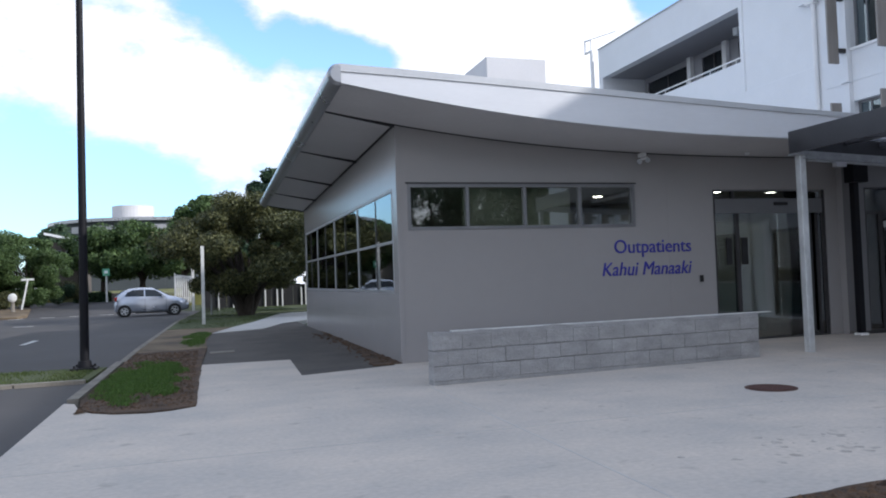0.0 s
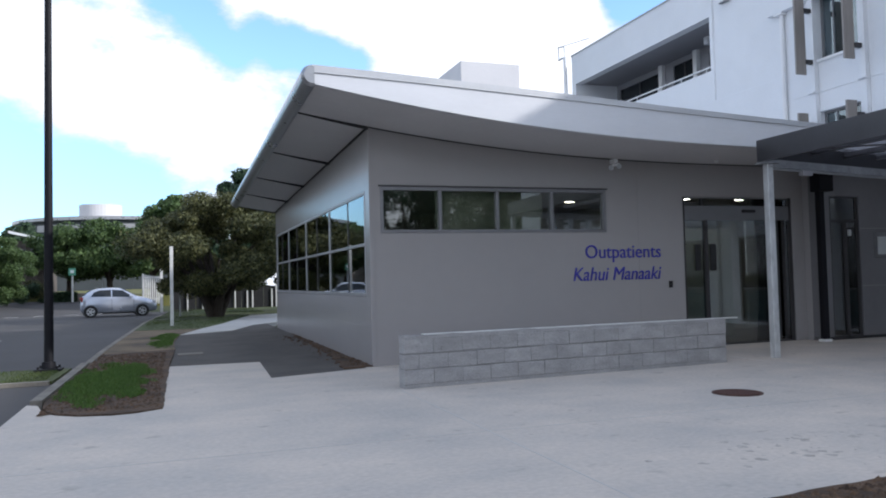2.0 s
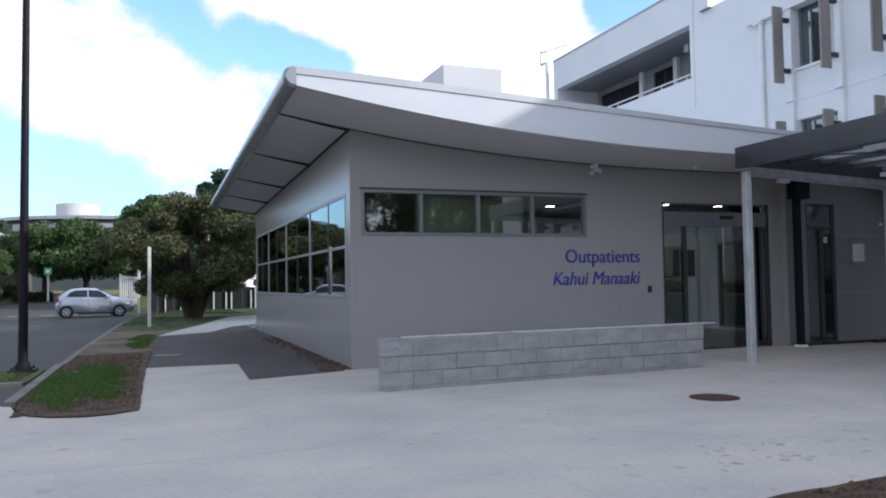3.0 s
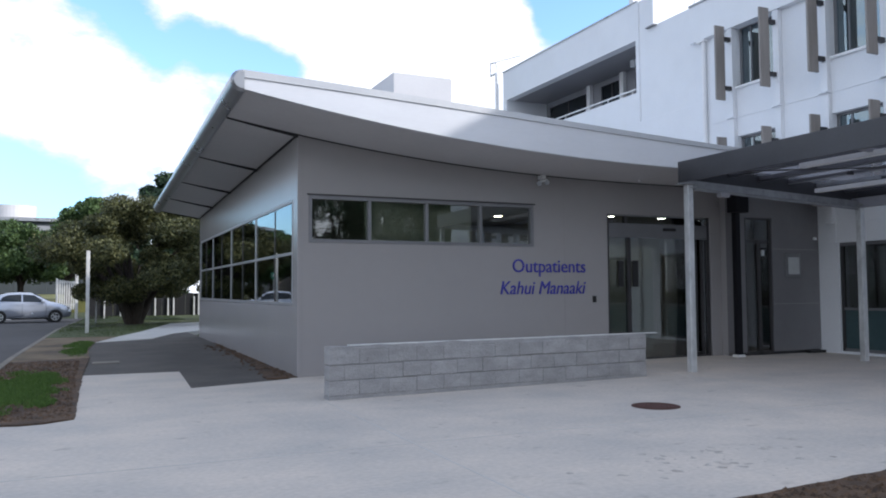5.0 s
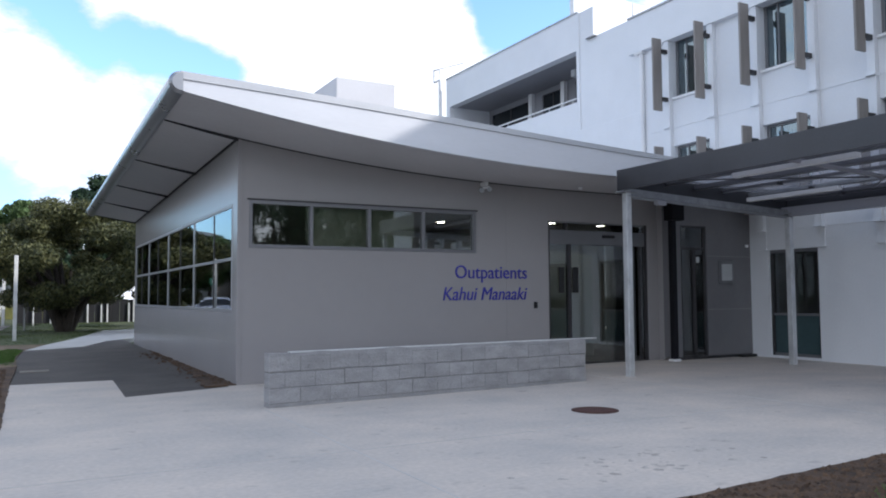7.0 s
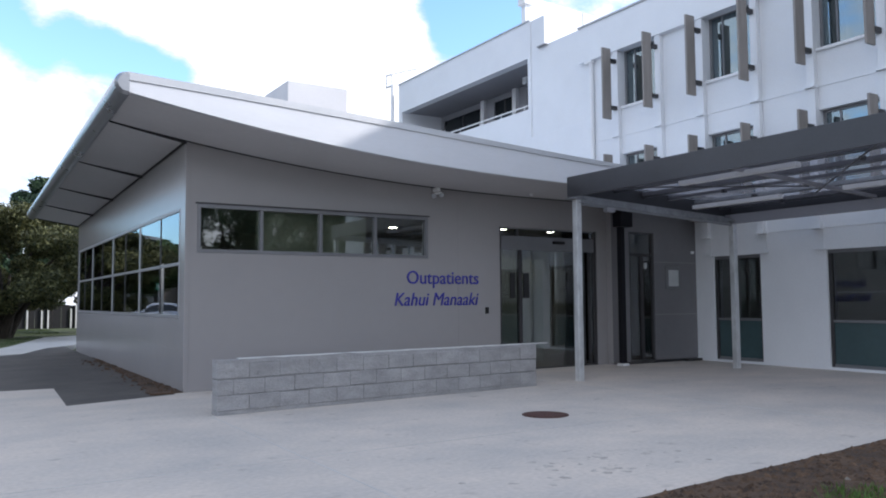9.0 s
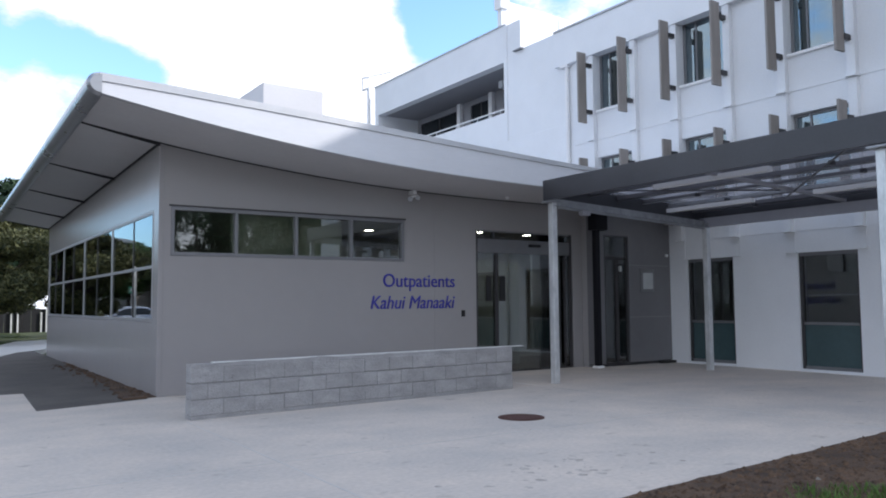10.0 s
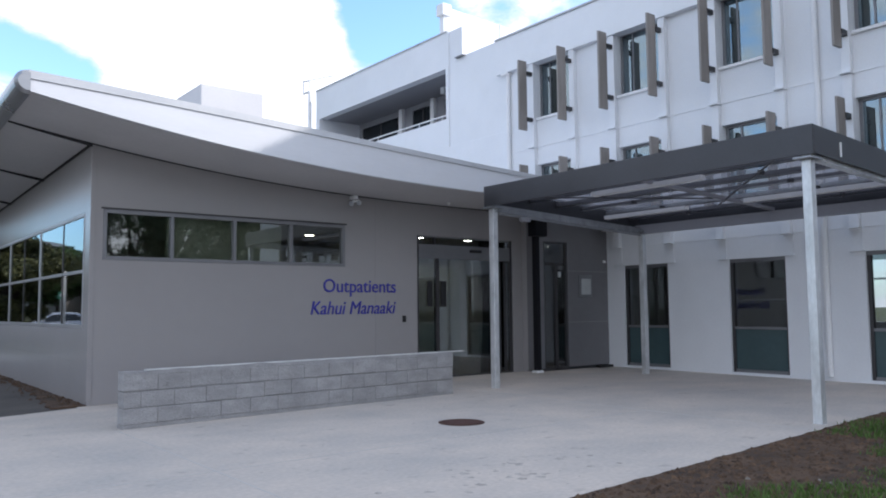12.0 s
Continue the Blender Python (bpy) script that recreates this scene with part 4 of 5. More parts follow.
part("roof_sheet", quads("roof_sheet", verts, faces, SHEET), SHEET, canopy, "clear ribbed plastic roof sheet")
for a, b in (((8.98, 4.72), (11.9, 7.45)), ((9.0, 9.3), (11.2, 7.1))):
    part("brace", rod((a[0], a[1], cz(a[0]) - 0.24), (b[0], b[1], cz(b[0]) - 0.24), 0.013, sides=8), STEELDARK, canopy)
for x, y in ((8.86, 9.83), (12.92, 9.83), (8.90, 4.38), (12.92, 4.38)):
    top = cz(x) - 0.37
    p = part("post", box(x - 0.055, x + 0.055, y - 0.055, y + 0.055, 0.0, top - 0.024, 0.010), GALV, canopy, "galvanised square steel post")
    part("cap_plate", box(x - 0.15, x + 0.15, y - 0.11, y + 0.11, top - 0.024, top, 0.004), GALVDULL, p)
    part("base_plate", box(x - 0.058, x + 0.058, y - 0.058, y + 0.058, 0.0, 0.004), GALV, p)

part("conduit", rod((CX0 + 0.12, CY1 - 0.26, cz(CX0) - 0.49), (CX1 - 0.3, CY1 - 0.26, cz(CX1) - 0.475), 0.014, sides=8), GALVDULL, canopy)
part("junction_box", box(9.42, 9.62, CY1 - 0.31, CY1 - 0.22, cz(9.5) - 0.555, cz(9.5) - 0.475, 0.008), GREYPAINT, canopy, "small grey junction box")
part("conduit_stub", box(9.46, 9.485, CY0 - 0.02, CY0 - 0.001, 3.12, 3.30, 0.004), WHITE_TRIM, canopy)
for i in range(5):
    x = CX0 + 0.45 + 0.8 * i
    xbeam("clip", 5.6, 5.66, 0.16, 0.22, x, x + 0.08, STEELDARK)
    xbeam("clip", 8.4, 8.46, 0.16, 0.22, x, x + 0.08, STEELDARK)

# ---- white three-storey building ----
XW = 14.0
block = thing("white_building", "white painted three-storey building with projecting ribs and fins", "building", (XW, 12.0, 0))
WY = [13.81 - 2.602 * k for k in range(7)]
opens = []
for k, y in enumerate(WY):
    opens += [(y - 1.21, y, 6.17, 7.62), (y - 1.21, y, 3.45, 4.97)]
    if k > 0:
        opens.append((y - 1.20, y - 0.03, 0.05, 2.27))
part("wall", wall("y", XW, 0.3, -6.0, 15.2, -0.1, 8.0, opens), WHITE, block)
part("wall", box(XW, XW + 0.3, 15.201, 17.45, 0.0, 8.60), WHITE, block)
part("wall", box(XW + 0.301, 24.0, -6.0, -5.7, -0.1, 8.5), WHITE, block)
part("wall", wall("y", 23.7, 0.3, -5.69, 25.3, -0.1, 8.5, [(8.4, 11.2, 0.85, 2.65)]), WHITE, block)
part("parapet", box(XW - 0.15, XW + 0.25, -6.0, 15.2, 7.59, 8.53, 0.01), WHITE, block)
part("parapet_capping", box(XW - 0.18, XW + 0.28, -6.0, 15.2, 8.53, 8.58, 0.006), GUTTER, block)
part("roof", box(XW + 0.26, 24.0, -6.0, 17.15, 8.05, 8.2), WHITE, block)
part("plinth", box(XW - 0.02, XW, -6.0, 11.55, 0.0, 0.04), WHITE, block)
for z in (5.42, 2.69):
    part("string_course", box(XW - 0.012, XW + 0.001, -6.0, 14.6, z, z + 0.02), WHITE, block)
for k, y in enumerate(WY):
    for y0, yf in ((y + 0.002, y + 0.045), (y - 1.378, y - 1.295)):
        part("rib", box(XW - 0.11, XW, y0, y0 + 0.165, 2.70, 5.40, 0.008), WHITE, block)
        part("rib", box(XW - 0.12, XW, y0, y0 + 0.165, 5.43, 7.588, 0.008), WHITE, block)
        part("rib_ledge", box(XW - 0.19, XW, y0 - 0.015, y0 + 0.18, 5.40, 5.43), WHITE, block)
        if k > 0:
            part("rib", box(XW - 0.014, XW, y0, y0 + 0.165, 2.30, 2.672, 0.004), WHITE, block)
            part("rib_ledge", box(XW - 0.16, XW, y0 - 0.015, y0 + 0.18, 2.672, 2.70), WHITE, block)
            part("rib_ledge", box(XW - 0.06, XW, y0 - 0.02, y0 + 0.19, 2.275, 2.30), WHITE, block)
        for z0, z1 in ((5.82, 7.61), (3.02, 4.93)):
            fin = part("fin", box(13.42, 13.70, yf, yf + 0.048, z0, z1, 0.006), FIN, block, "brown-grey upright sun fin")
            for zb in (z0 + 0.30, z1 - 0.30):
                part("bracket", box(13.68, 13.885, yf - 0.02, yf + 0.07, zb - 0.05, zb + 0.05, 0.01), FRAME_DARK, fin)
    for z0, z1 in ((6.17, 7.62), (3.45, 4.97)):
        w = part("window", box(XW + 0.12, XW + 0.2, y - 1.21, y, z1 - 0.05, z1), FRAME, block)
        part("sill", box(XW - 0.05, XW + 0.12, y - 1.21, y - 0.002, z0 - 0.06, z0, 0.006), WHITE_TRIM, w)
        for ya, yb, za, zb in ((y - 1.21, y, z0, z0 + 0.05), (y - 1.21, y - 1.15, z0 + 0.05, z1 - 0.05), (y - 0.06, y, z0 + 0.05, z1 - 0.05)):
            part("frame", box(XW + 0.13, XW + 0.2, ya, yb, za, zb, 0.003), FRAME, w)
        part("sash", box(XW + 0.14, XW + 0.19, y - 0.36, y - 0.325, z0 + 0.05, z1 - 0.05, 0.003), FRAME, w)
        g = part("pane", box(XW + 0.16, XW + 0.168, y - 1.2, y - 0.01, z0 + 0.01, z1 - 0.01), GLASS_BLUE, w)
        g.visible_shadow = False
        part("blind", box(XW + 0.32, XW + 0.34, y - 0.40, y, z0, z1), CURTAIN, w)
    if k > 0:
        w = part("window", box(XW + 0.05, XW + 0.13, y - 1.20, y - 0.03, 2.20, 2.27), FRAME, block)
        for ya, yb, za, zb in ((y - 1.20, y - 1.15, 0.05, 2.20), (y - 0.09, y - 0.03, 0.05, 2.20), (y - 1.15, y - 0.09, 0.05, 0.11), (y - 1.15, y - 0.09, 0.89, 0.94)):
            part("frame", box(XW + 0.05, XW + 0.13, ya, yb, za, zb, 0.003), FRAME_DARK if za < 0.06 < zb - 1 else FRAME, w)
        g = part("pane", box(XW + 0.09, XW + 0.098, y - 1.15, y - 0.08, 0.92, 2.22), GLASS_LOW, w)
        g.visible_shadow = False
        part("infill", box(XW + 0.085, XW + 0.10, y - 1.15, y - 0.08, 0.10, 0.91), TEAL, w, "dark teal glass infill")
part("pilaster", box(XW - 0.035, XW - 0.001, 17.36, 17.50, 6.041, 9.48, 0.006), WHITE, block)
part("wall_base", box(XW - 0.05, XW, 14.9, 17.52, 3.0, 6.04, 0.01), WHITE, block)
part("inner_rail", rod((14.7, 7.4, 1.46), (14.7, 8.85, 1.46), 0.018), WHITE_TRIM, block)
# balcony wing
BY0, BY1 = 17.45, 25.35
part("wall", box(XW, XW + 0.25, BY0, BY1, 3.0, 6.90), WHITE, block)
part("parapet", box(XW, XW + 0.30, BY0, BY1, 8.41, 9.50), WHITE, block)
part("parapet_capping", box(XW - 0.03, XW + 0.33, BY0 - 0.02, BY1 + 0.02, 9.50, 9.54, 0.006), GUTTER, block)
part("end_wall", box(XW, XW + 0.40, 16.77, BY0 - 0.021, 8.601, 9.48, 0.01), WHITE, block)
part("end_ledge", box(XW - 0.10, XW + 0.02, 16.60, 17.0, 8.57, 8.60, 0.004), FRAME, block)
part("end_wall", box(XW + 0.001, 24.0, BY1 - 0.25, BY1, 3.0, 9.48), WHITE, block)
part("balcony_ceiling", box(XW + 0.001, XW + 3.0, BY0, BY1 - 0.26, 8.42, 8.55), GREYPAINT, block, "grey balcony soffit")
part("balcony_floor", box(XW + 0.251, XW + 3.0, BY0, BY1 - 0.26, 5.75, 5.9), GREYPAINT, block)
part("balcony_back", wall("y", 15.75, 0.2, BY0, BY1 - 0.26, 5.9, 8.42, [(17.9, 19.8, 6.2, 8.27), (20.45, 21.62, 6.2, 8.25), (22.37, 24.9, 6.2, 8.23)]), GREYPAINT, block)
part("balcony_side", box(XW + 0.301, XW + 1.75, BY0 - 0.25, BY0 - 0.001, 5.9, 8.6), WHITE, block)
for y0, y1 in ((17.9, 19.8), (20.45, 21.62), (22.37, 24.9)):
    g = part("balcony_window", box(15.80, 15.81, y0, y1, 6.2, 8.30), CARGLASS, block, "dark balcony glazing")
    part("frame", box(15.77, 15.83, (y0 + y1) / 2 - 0.03, (y0 + y1) / 2 + 0.03, 6.2, 8.30), FRAME_DARK, g)
for y in (20.31, 22.16):
    part("balcony_post", box(15.60, 15.74, y - 0.10, y + 0.10, 5.9, 8.41, 0.006), WHITE_TRIM, block)
part("handrail", rod((XW + 0.1, BY0, 7.05), (XW + 0.1, BY1 - 0.25, 7.05), 0.022), WHITE_TRIM, block)
for i in range(7):
    y = BY0 + 0.4 + 1.15 * i
    part("rail_stem", rod((XW + 0.1, y, 6.90), (XW + 0.1, y, 7.04), 0.012, sides=8), WHITE_TRIM, block)
for z in (2.85, 5.60):
    part("floor_slab", box(XW + 0.31, 23.6, -5.6, 15.1, z, z + 0.2), GREYPAINT, block)
part("inner_wall", wall("y", 17.0, 0.1, -5.6, 15.1, 0.0, 8.0, [(5.9, 7.75, 0.85, 2.4)]), ROOMWALL, block)
far_window = part("far_window", box(23.72, 23.80, 8.4, 11.2, 2.06, 2.12), FRAME, block)
part("mullion", box(23.72, 23.80, 9.36, 9.42, 0.85, 2.65), FRAME, far_window)
part("downpipe", rod((XW - 0.07, 14.80, 3.4), (XW - 0.07, 14.80, 7.58), 0.055), WHITE_TRIM, block)
part("downpipe", rod((XW - 0.06, 6.63, 0.08), (XW - 0.06, 6.63, 7.585), 0.05), WHITE_TRIM, block)
part("rain_head", box(XW - 0.16, XW, 14.70, 14.98, 7.53, 7.585, 0.01), WHITE_TRIM, block)
part("downpipe", rod((XW - 0.05, 25.75, 6.5), (XW - 0.05, 25.75, 9.60), 0.07), WHITE_TRIM, block)
part("vent_hook", rod((XW - 0.05, 25.75, 9.60), (XW - 0.05, 26.22, 9.62), 0.045), WHITE_TRIM, block)
part("vent_hook", rod((XW - 0.05, 26.22, 9.60), (XW - 0.05, 26.22, 10.12), 0.045), WHITE_TRIM, block)
part("vent_hook", rod((XW - 0.05, 26.22, 10.10), (XW - 0.05, 25.78, 10.02), 0.035), WHITE_TRIM, block)
part("vent_hook", rod((XW - 0.05, 25.78, 10.04), (XW - 0.05, 25.78, 9.60), 0.03), WHITE_TRIM, block)
part("vent_hook", rod((XW - 0.05, 26.2, 10.10), (XW + 0.1, 24.2, 9.86), 0.018), WHITE_TRIM, block)
# roof room behind the parapet
bm = bmesh.new()
prof = ((15.10, 8.2), (19.5, 8.2), (19.5, 10.9), (15.10, 11.05))
lo, hi = [bm.verts.new((x, 19.0, z)) for x, z in prof], [bm.verts.new((x, 19.2, z)) for x, z in prof]
bm.faces.new(lo)
bm.faces.new(hi[::-1])
for i in range(4):
    bm.faces.new((lo[i], lo[(i + 1) % 4], hi[(i + 1) % 4], hi[i]))
bmesh.ops.recalc_face_normals(bm, faces=bm.faces)
part("roof", box(15.96, 24.0, 17.2, 25.0, 8.05, 8.2), WHITE, block)
part("roof_gable", bm, WHITE, block)
part("gable_capping", box(15.0, 15.35, 18.9, 19.25, 10.75, 11.12, 0.01), WHITE_TRIM, block)
part("roof_guard", rod((XW + 0.2, 15.37, 8.3), (XW + 0.2, 15.37, 9.12), 0.025), WHITE_TRIM, block)


# ---- trees and bushes ----
def leaves(centres, radii, count, size, seed, squash=0.8):
    """Many small leaf blades gathered in clumps, denser towards the outside."""
    rng = np.random.default_rng(seed)
    idx = rng.integers(0, len(centres), count)
    d = rng.normal(size=(count, 3))
    d /= np.linalg.norm(d, axis=1)[:, None]
    r = rng.random(count) ** 0.45
    pos = np.array(centres)[idx] + d * (np.array(radii)[idx] * r)[:, None] * np.array([1, 1, squash])
    a = rng.normal(size=(count, 3))
    a /= np.linalg.norm(a, axis=1)[:, None]
    b = np.cross(a, d + rng.normal(size=(count, 3)) * 0.5)
    b /= np.maximum(1e-6, np.linalg.norm(b, axis=1))[:, None]
    s = size * (0.6 + 0.8 * rng.random(count))[:, None]
    v = np.stack([pos - a * s, pos + b * s * 0.45, pos + a * s, pos - b * s * 0.45], 1).reshape(-1, 3)
    f = np.arange(count * 4).reshape(-1, 4)
    return v.tolist(), f.tolist()


def tree(name, label, at, height, spread, trunk_r, clear, material, count, size, seed, group="", lean=0.0, low=None, stems=0, clumps=34, fat=1.0):
    rnd = random.Random(seed)
    x, y, z = at
    t = thing(name, label, "tree", at, group=group)
    bm = rod((x, y, z - 0.25), (x + lean, y, z + clear), trunk_r * 1.15, trunk_r * 0.8, 12)
    for i in range(stems):
        a = 2 * math.pi * i / stems + 0.15
        foot, knee = (x + 0.12 * math.cos(a), y + 0.12 * math.sin(a), z - 0.1), (x + 0.62 * math.cos(a), y + 0.5 * math.sin(a), z + clear + 0.3)
        rod(foot, knee, trunk_r * 0.62, trunk_r * 0.45, 10, bm)
        rod(knee, (x + 1.5 * math.cos(a), y + 1.2 * math.sin(a), z + clear + 1.7), trunk_r * 0.45, trunk_r * 0.2, 9, bm)
    tops, radii = [], []
    n = 9
    for i in range(n):
        ang = 2 * math.pi * i / n + rnd.uniform(-0.3, 0.3)
        reach = spread * rnd.uniform(0.35, 0.85)
        h = z + clear + (height - clear) * rnd.uniform(0.25, 0.8)
        mid = (x + lean + math.cos(ang) * reach * 0.45, y + math.sin(ang) * reach * 0.45, z + clear + (h - z - clear) * 0.6)
        end = (x + lean + math.cos(ang) * reach, y + math.sin(ang) * reach, h)
        rod((x + lean, y, z + clear * rnd.uniform(0.6, 1.0)), mid, trunk_r * 0.5, trunk_r * 0.28, 8, bm)
        rod(mid, end, trunk_r * 0.28, trunk_r * 0.08, 7, bm)
        tops.append(end)
        radii.append(spread * rnd.uniform(0.28, 0.42) * fat)
    part("trunk", bm, BARK, t)
    base = clear * 0.8 if low is None else low
    for i in range(clumps):
        ang = rnd.uniform(0, 2 * math.pi)
        h = rnd.random()
        rr = spread * math.sqrt(max(0.0, 1 - (2 * h - 0.85) ** 2 * 0.75)) * rnd.uniform(0.35, 0.92)
        tops.append((x + lean + math.cos(ang) * rr, y + math.sin(ang) * rr, z + base + (height - base) * (0.06 + 0.86 * h)))
        radii.append(spread * rnd.uniform(0.16, 0.32) * fat)
    v, f = leaves(tops, radii, count, size, seed)
    part("crown", quads("crown", v, f, material), material, t)
    return t


def bush(label, at, width, height, material, count, size, seed):
    rnd = random.Random(seed)
    x, y, z = at
    c = [(x + rnd.uniform(-0.5, 0.5) * width, y + rnd.uniform(-0.4, 0.4) * width, z + height * rnd.uniform(0.25, 0.75)) for _ in range(10)]
    v, f = leaves(c, [height * 0.32] * 10, count, size, seed)
    return single("bush", quads("bush", v, f, material), material, label, "bush", group="roadside bushes")


tree("tree", "broad olive-green tree with a short forked trunk on the lawn", (1.55, 34.0, 0), 5.2, 3.9, 0.30, 0.75, LEAF_OLIVE, 110000, 0.065, 3, low=1.05, stems=5, clumps=95, fat=0.60)
tree("tree", "low spreading olive-green tree beside the footpath", (5.6, 38.5, 0), 4.6, 3.2, 0.2, 1.0, LEAF_OLIVE, 36000, 0.075, 5, low=1.3, clumps=60, fat=0.7)
tree("tree", "tall dark green tree behind the lawn", (4.4, 47.0, 0), 8.5, 2.5, 0.16, 2.0, LEAF_DARK, 36000, 0.12, 7, low=1.6)
for i, (x, y, h, w) in enumerate(((-7.4, 63.0, 5.9, 3.0), (-4.6, 62.0, 6.2, 3.2), (-1.6, 61.0, 5.7, 3.2))):
    tree("tree", "leafy mid-green street tree in a row", (x, y, 0), h, w, 0.22, 2.4, LEAF_GREEN, 24000, 0.12, 11 + i, group="street tree row", low=2.3)
tree("tree", "wide dark green tree at the road corner", (-13.6, 54.5, 0.3), 5.5, 2.9, 0.35, 1.7, LEAF_GREEN, 60000, 0.075, 13, low=1.3)
tree("tree", "wide dark green tree at the road corner", (-17.0, 57.0, 0.4), 5.9, 4.3, 0.35, 1.4, LEAF_GREEN, 42000, 0.09, 14, low=0.8)
tree("tree", "low leafy tree in front of the brown house", (-11.1, 55.5, 0.35), 4.6, 2.7, 0.16, 1.0, LEAF_GREEN, 60000, 0.065, 19, low=0.5, clumps=60, fat=0.8)
tree("tree", "rounded fresh green tree behind the broad tree", (0.19, 54.0, 0), 7.54, 2.6, 0.22, 2.2, LEAF_GREEN, 30000, 0.11, 23, low=2.6)
for i, (x, y, h, s) in enumerate(((-14.5, 100, 9.0, 4), (-17.6, 105, 9.6, 3.4), (-27, 95, 9.5, 6), (6, 100, 10, 6), (-1, 110, 9.5, 5))):
    tree("tree", "far dark green tree on the skyline", (x, y, 0), h, s, 0.4, 2.0, LEAF_DARK, 9000, 0.32, 30 + i, group="far skyline trees", low=1.0)
for i, (x, y, h, s) in enumerate(((8.5, -24, 7.5, 3.4), (15.5, -28, 10.5, 4.6), (21, -31, 11, 5.0), (27, -29, 11, 5.0), (35, -31, 11, 5), (-12, 30, 8.0, 4.0), (-16, 22, 8.5, 4.2), (-20, 8, 9.0, 4.5))):
    tree("tree", "green tree across the grounds", (x, y, 0), h, s, 0.35, 2.2, LEAF_DARK, 34000 if i in (2, 3) else 12000, 0.16, 50 + i, group="trees across the grounds", low=2.0)
for i, (x, y, w, h, m) in enumerate(((-10.4, 54.5, 1.0, 1.35, LEAF_GREEN), (-9.5, 58.0, 1.0, 1.40, LEAF_DARK), (-8.9, 59.0, 0.8, 1.65, LEAF_OLIVE), (-11.8, 53.2, 1.2, 1.2, LEAF_OLIVE))):
    bush("dense clipped green bush beside the road", (x, y, 0.28 + 0.03 * (y - 54)), w, h, m, 7000, 0.06, 70 + i)

# ---- street things ----
pole = thing("lamp_pole", "tall black steel lamp pole on a flanged base", "lamp pole", (-1.97, 14.1, 0.02))
part("shaft", rod((-1.97, 14.1, 0.02), (-1.95, 14.1, 9.0), 0.074, 0.044, 20), POLE, pole)
part("base_plate", box(-2.17, -1.77, 13.9, 14.3, 0.02, 0.06, 0.008), POLE, pole)
part("base_collar", rod((-1.97, 14.1, 0.06), (-1.97, 14.1, 0.17), 0.12, 0.10, 20), POLE, pole)
for dx in (-0.14, 0.14):
    for dy in (-0.14, 0.14):
        part("bolt", rod((-1.97 + dx, 14.1 + dy, 0.06), (-1.97 + dx, 14.1 + dy, 0.10), 0.02, sides=6), POLE, pole)

post = thing("marker_post", "tall white timber marker post on the verge", "post", (-0.13, 27.8, 0))
part("shaft", box(-0.19, -0.08, 27.75, 27.86, 0.0, 2.69, 0.01), TIMBER, post)
post = thing("marker_post", "white timber post by the gate", "post", (-0.75, 47.0, 0))
part("shaft", box(-0.85, -0.70, 46.95, 47.05, -0.2, 2.35, 0.01), TIMBER, post)

sgn = thing("street_sign", "small green sign on a white post", "sign", (-6.8, 59.4, 0.4))
part("post", box(-6.86, -6.74, 59.40, 59.52, 0.35, 2.5, 0.01), TIMBER, sgn)
part("board", box(-7.04, -6.57, 59.34, 59.39, 2.26, 2.76, 0.01), GREENSIGN, sgn)
part("symbol", box(-6.92, -6.69, 59.33, 59.339, 2.42, 2.62), WHITE_TRIM, sgn)

tee = thing("name_sign", "leaning white finger sign on a post", "sign", (-10.66, 52.0, 0.2))
part("post", rod((-10.70, 52.0, 0.15), (-10.33, 52.0, 2.04), 0.055, sides=8), TIMBER, tee)
part("finger", box(-10.68, -9.98, 51.96, 52.0, 2.0, 2.12, 0.008), TIMBER, tee)

small = thing("park_sign", "small blue-grey notice board on a post", "sign", (0.15, 36.2, 0))
part("board", box(-0.10, 0.42, 36.10, 36.13, 1.10, 1.47, 0.01), GREYWALL, small)
part("leg", box(0.13, 0.20, 36.14, 36.20, 0.0, 1.47, 0.006), GALVDULL, small)

ball = thing("stone_marker", "white rounded marker at the road corner", "marker", (-10.7, 50.0, 0.1))
bm = bmesh.new()
bmesh.ops.create_uvsphere(bm, u_segments=16, v_segments=10, radius=0.24, matrix=Matrix.Translation((-10.74, 50.0, 1.0)) @ Matrix.Diagonal((1, 0.6, 1.1, 1)))
part("head", bm, TIMBER, ball)
part("stem", rod((-10.72, 50.0, 0.0), (-10.72, 50.0, 0.75), 0.12, 0.09, 10), KERBC, ball)

# white slatted gate and dark fence with white posts
gate = thing("slatted_gate", "white slatted gate screen", "gate", (-1.3, 48.0, 0))
for i in range(9):
    x = -1.78 + 0.115 * i
    part("slat", box(x, x + 0.07, 48.0, 48.03, 0.35, 2.05 - 0.02 * i, 0.006), TIMBER, gate)
for x in (-1.84, -0.80):
    part("post", box(x, x + 0.08, 48.031, 48.11, -0.2, 2.1, 0.008), TIMBER, gate)
for z in (0.6, 1.85):
    part("rail", box(-1.85, -0.75, 48.03, 48.08, z, z + 0.08), TIMBER, gate)
fence = thing("fence", "dark board fence with white posts", "fence", (3.5, 46.2, 0))
for i in range(22):
    x = -0.2 + 0.42 * i
    part("board", box(x, x + 0.405, 46.2, 46.23, -0.1, 1.25 + 0.02 * math.sin(i * 2.3), 0.004), FENCEDARK, fence)
for i, x in enumerate((0.62, 1.44, 2.0, 2.3, 3.22, 3.9, 4.2, 5.3, 5.55, 6.4, 6.9)):
    part("post", box(x - 0.035, x + 0.035, 46.08, 46.18, -0.2, 1.5 if i % 4 == 0 else 1.05, 0.008), TIMBER, fence, "white timber post")

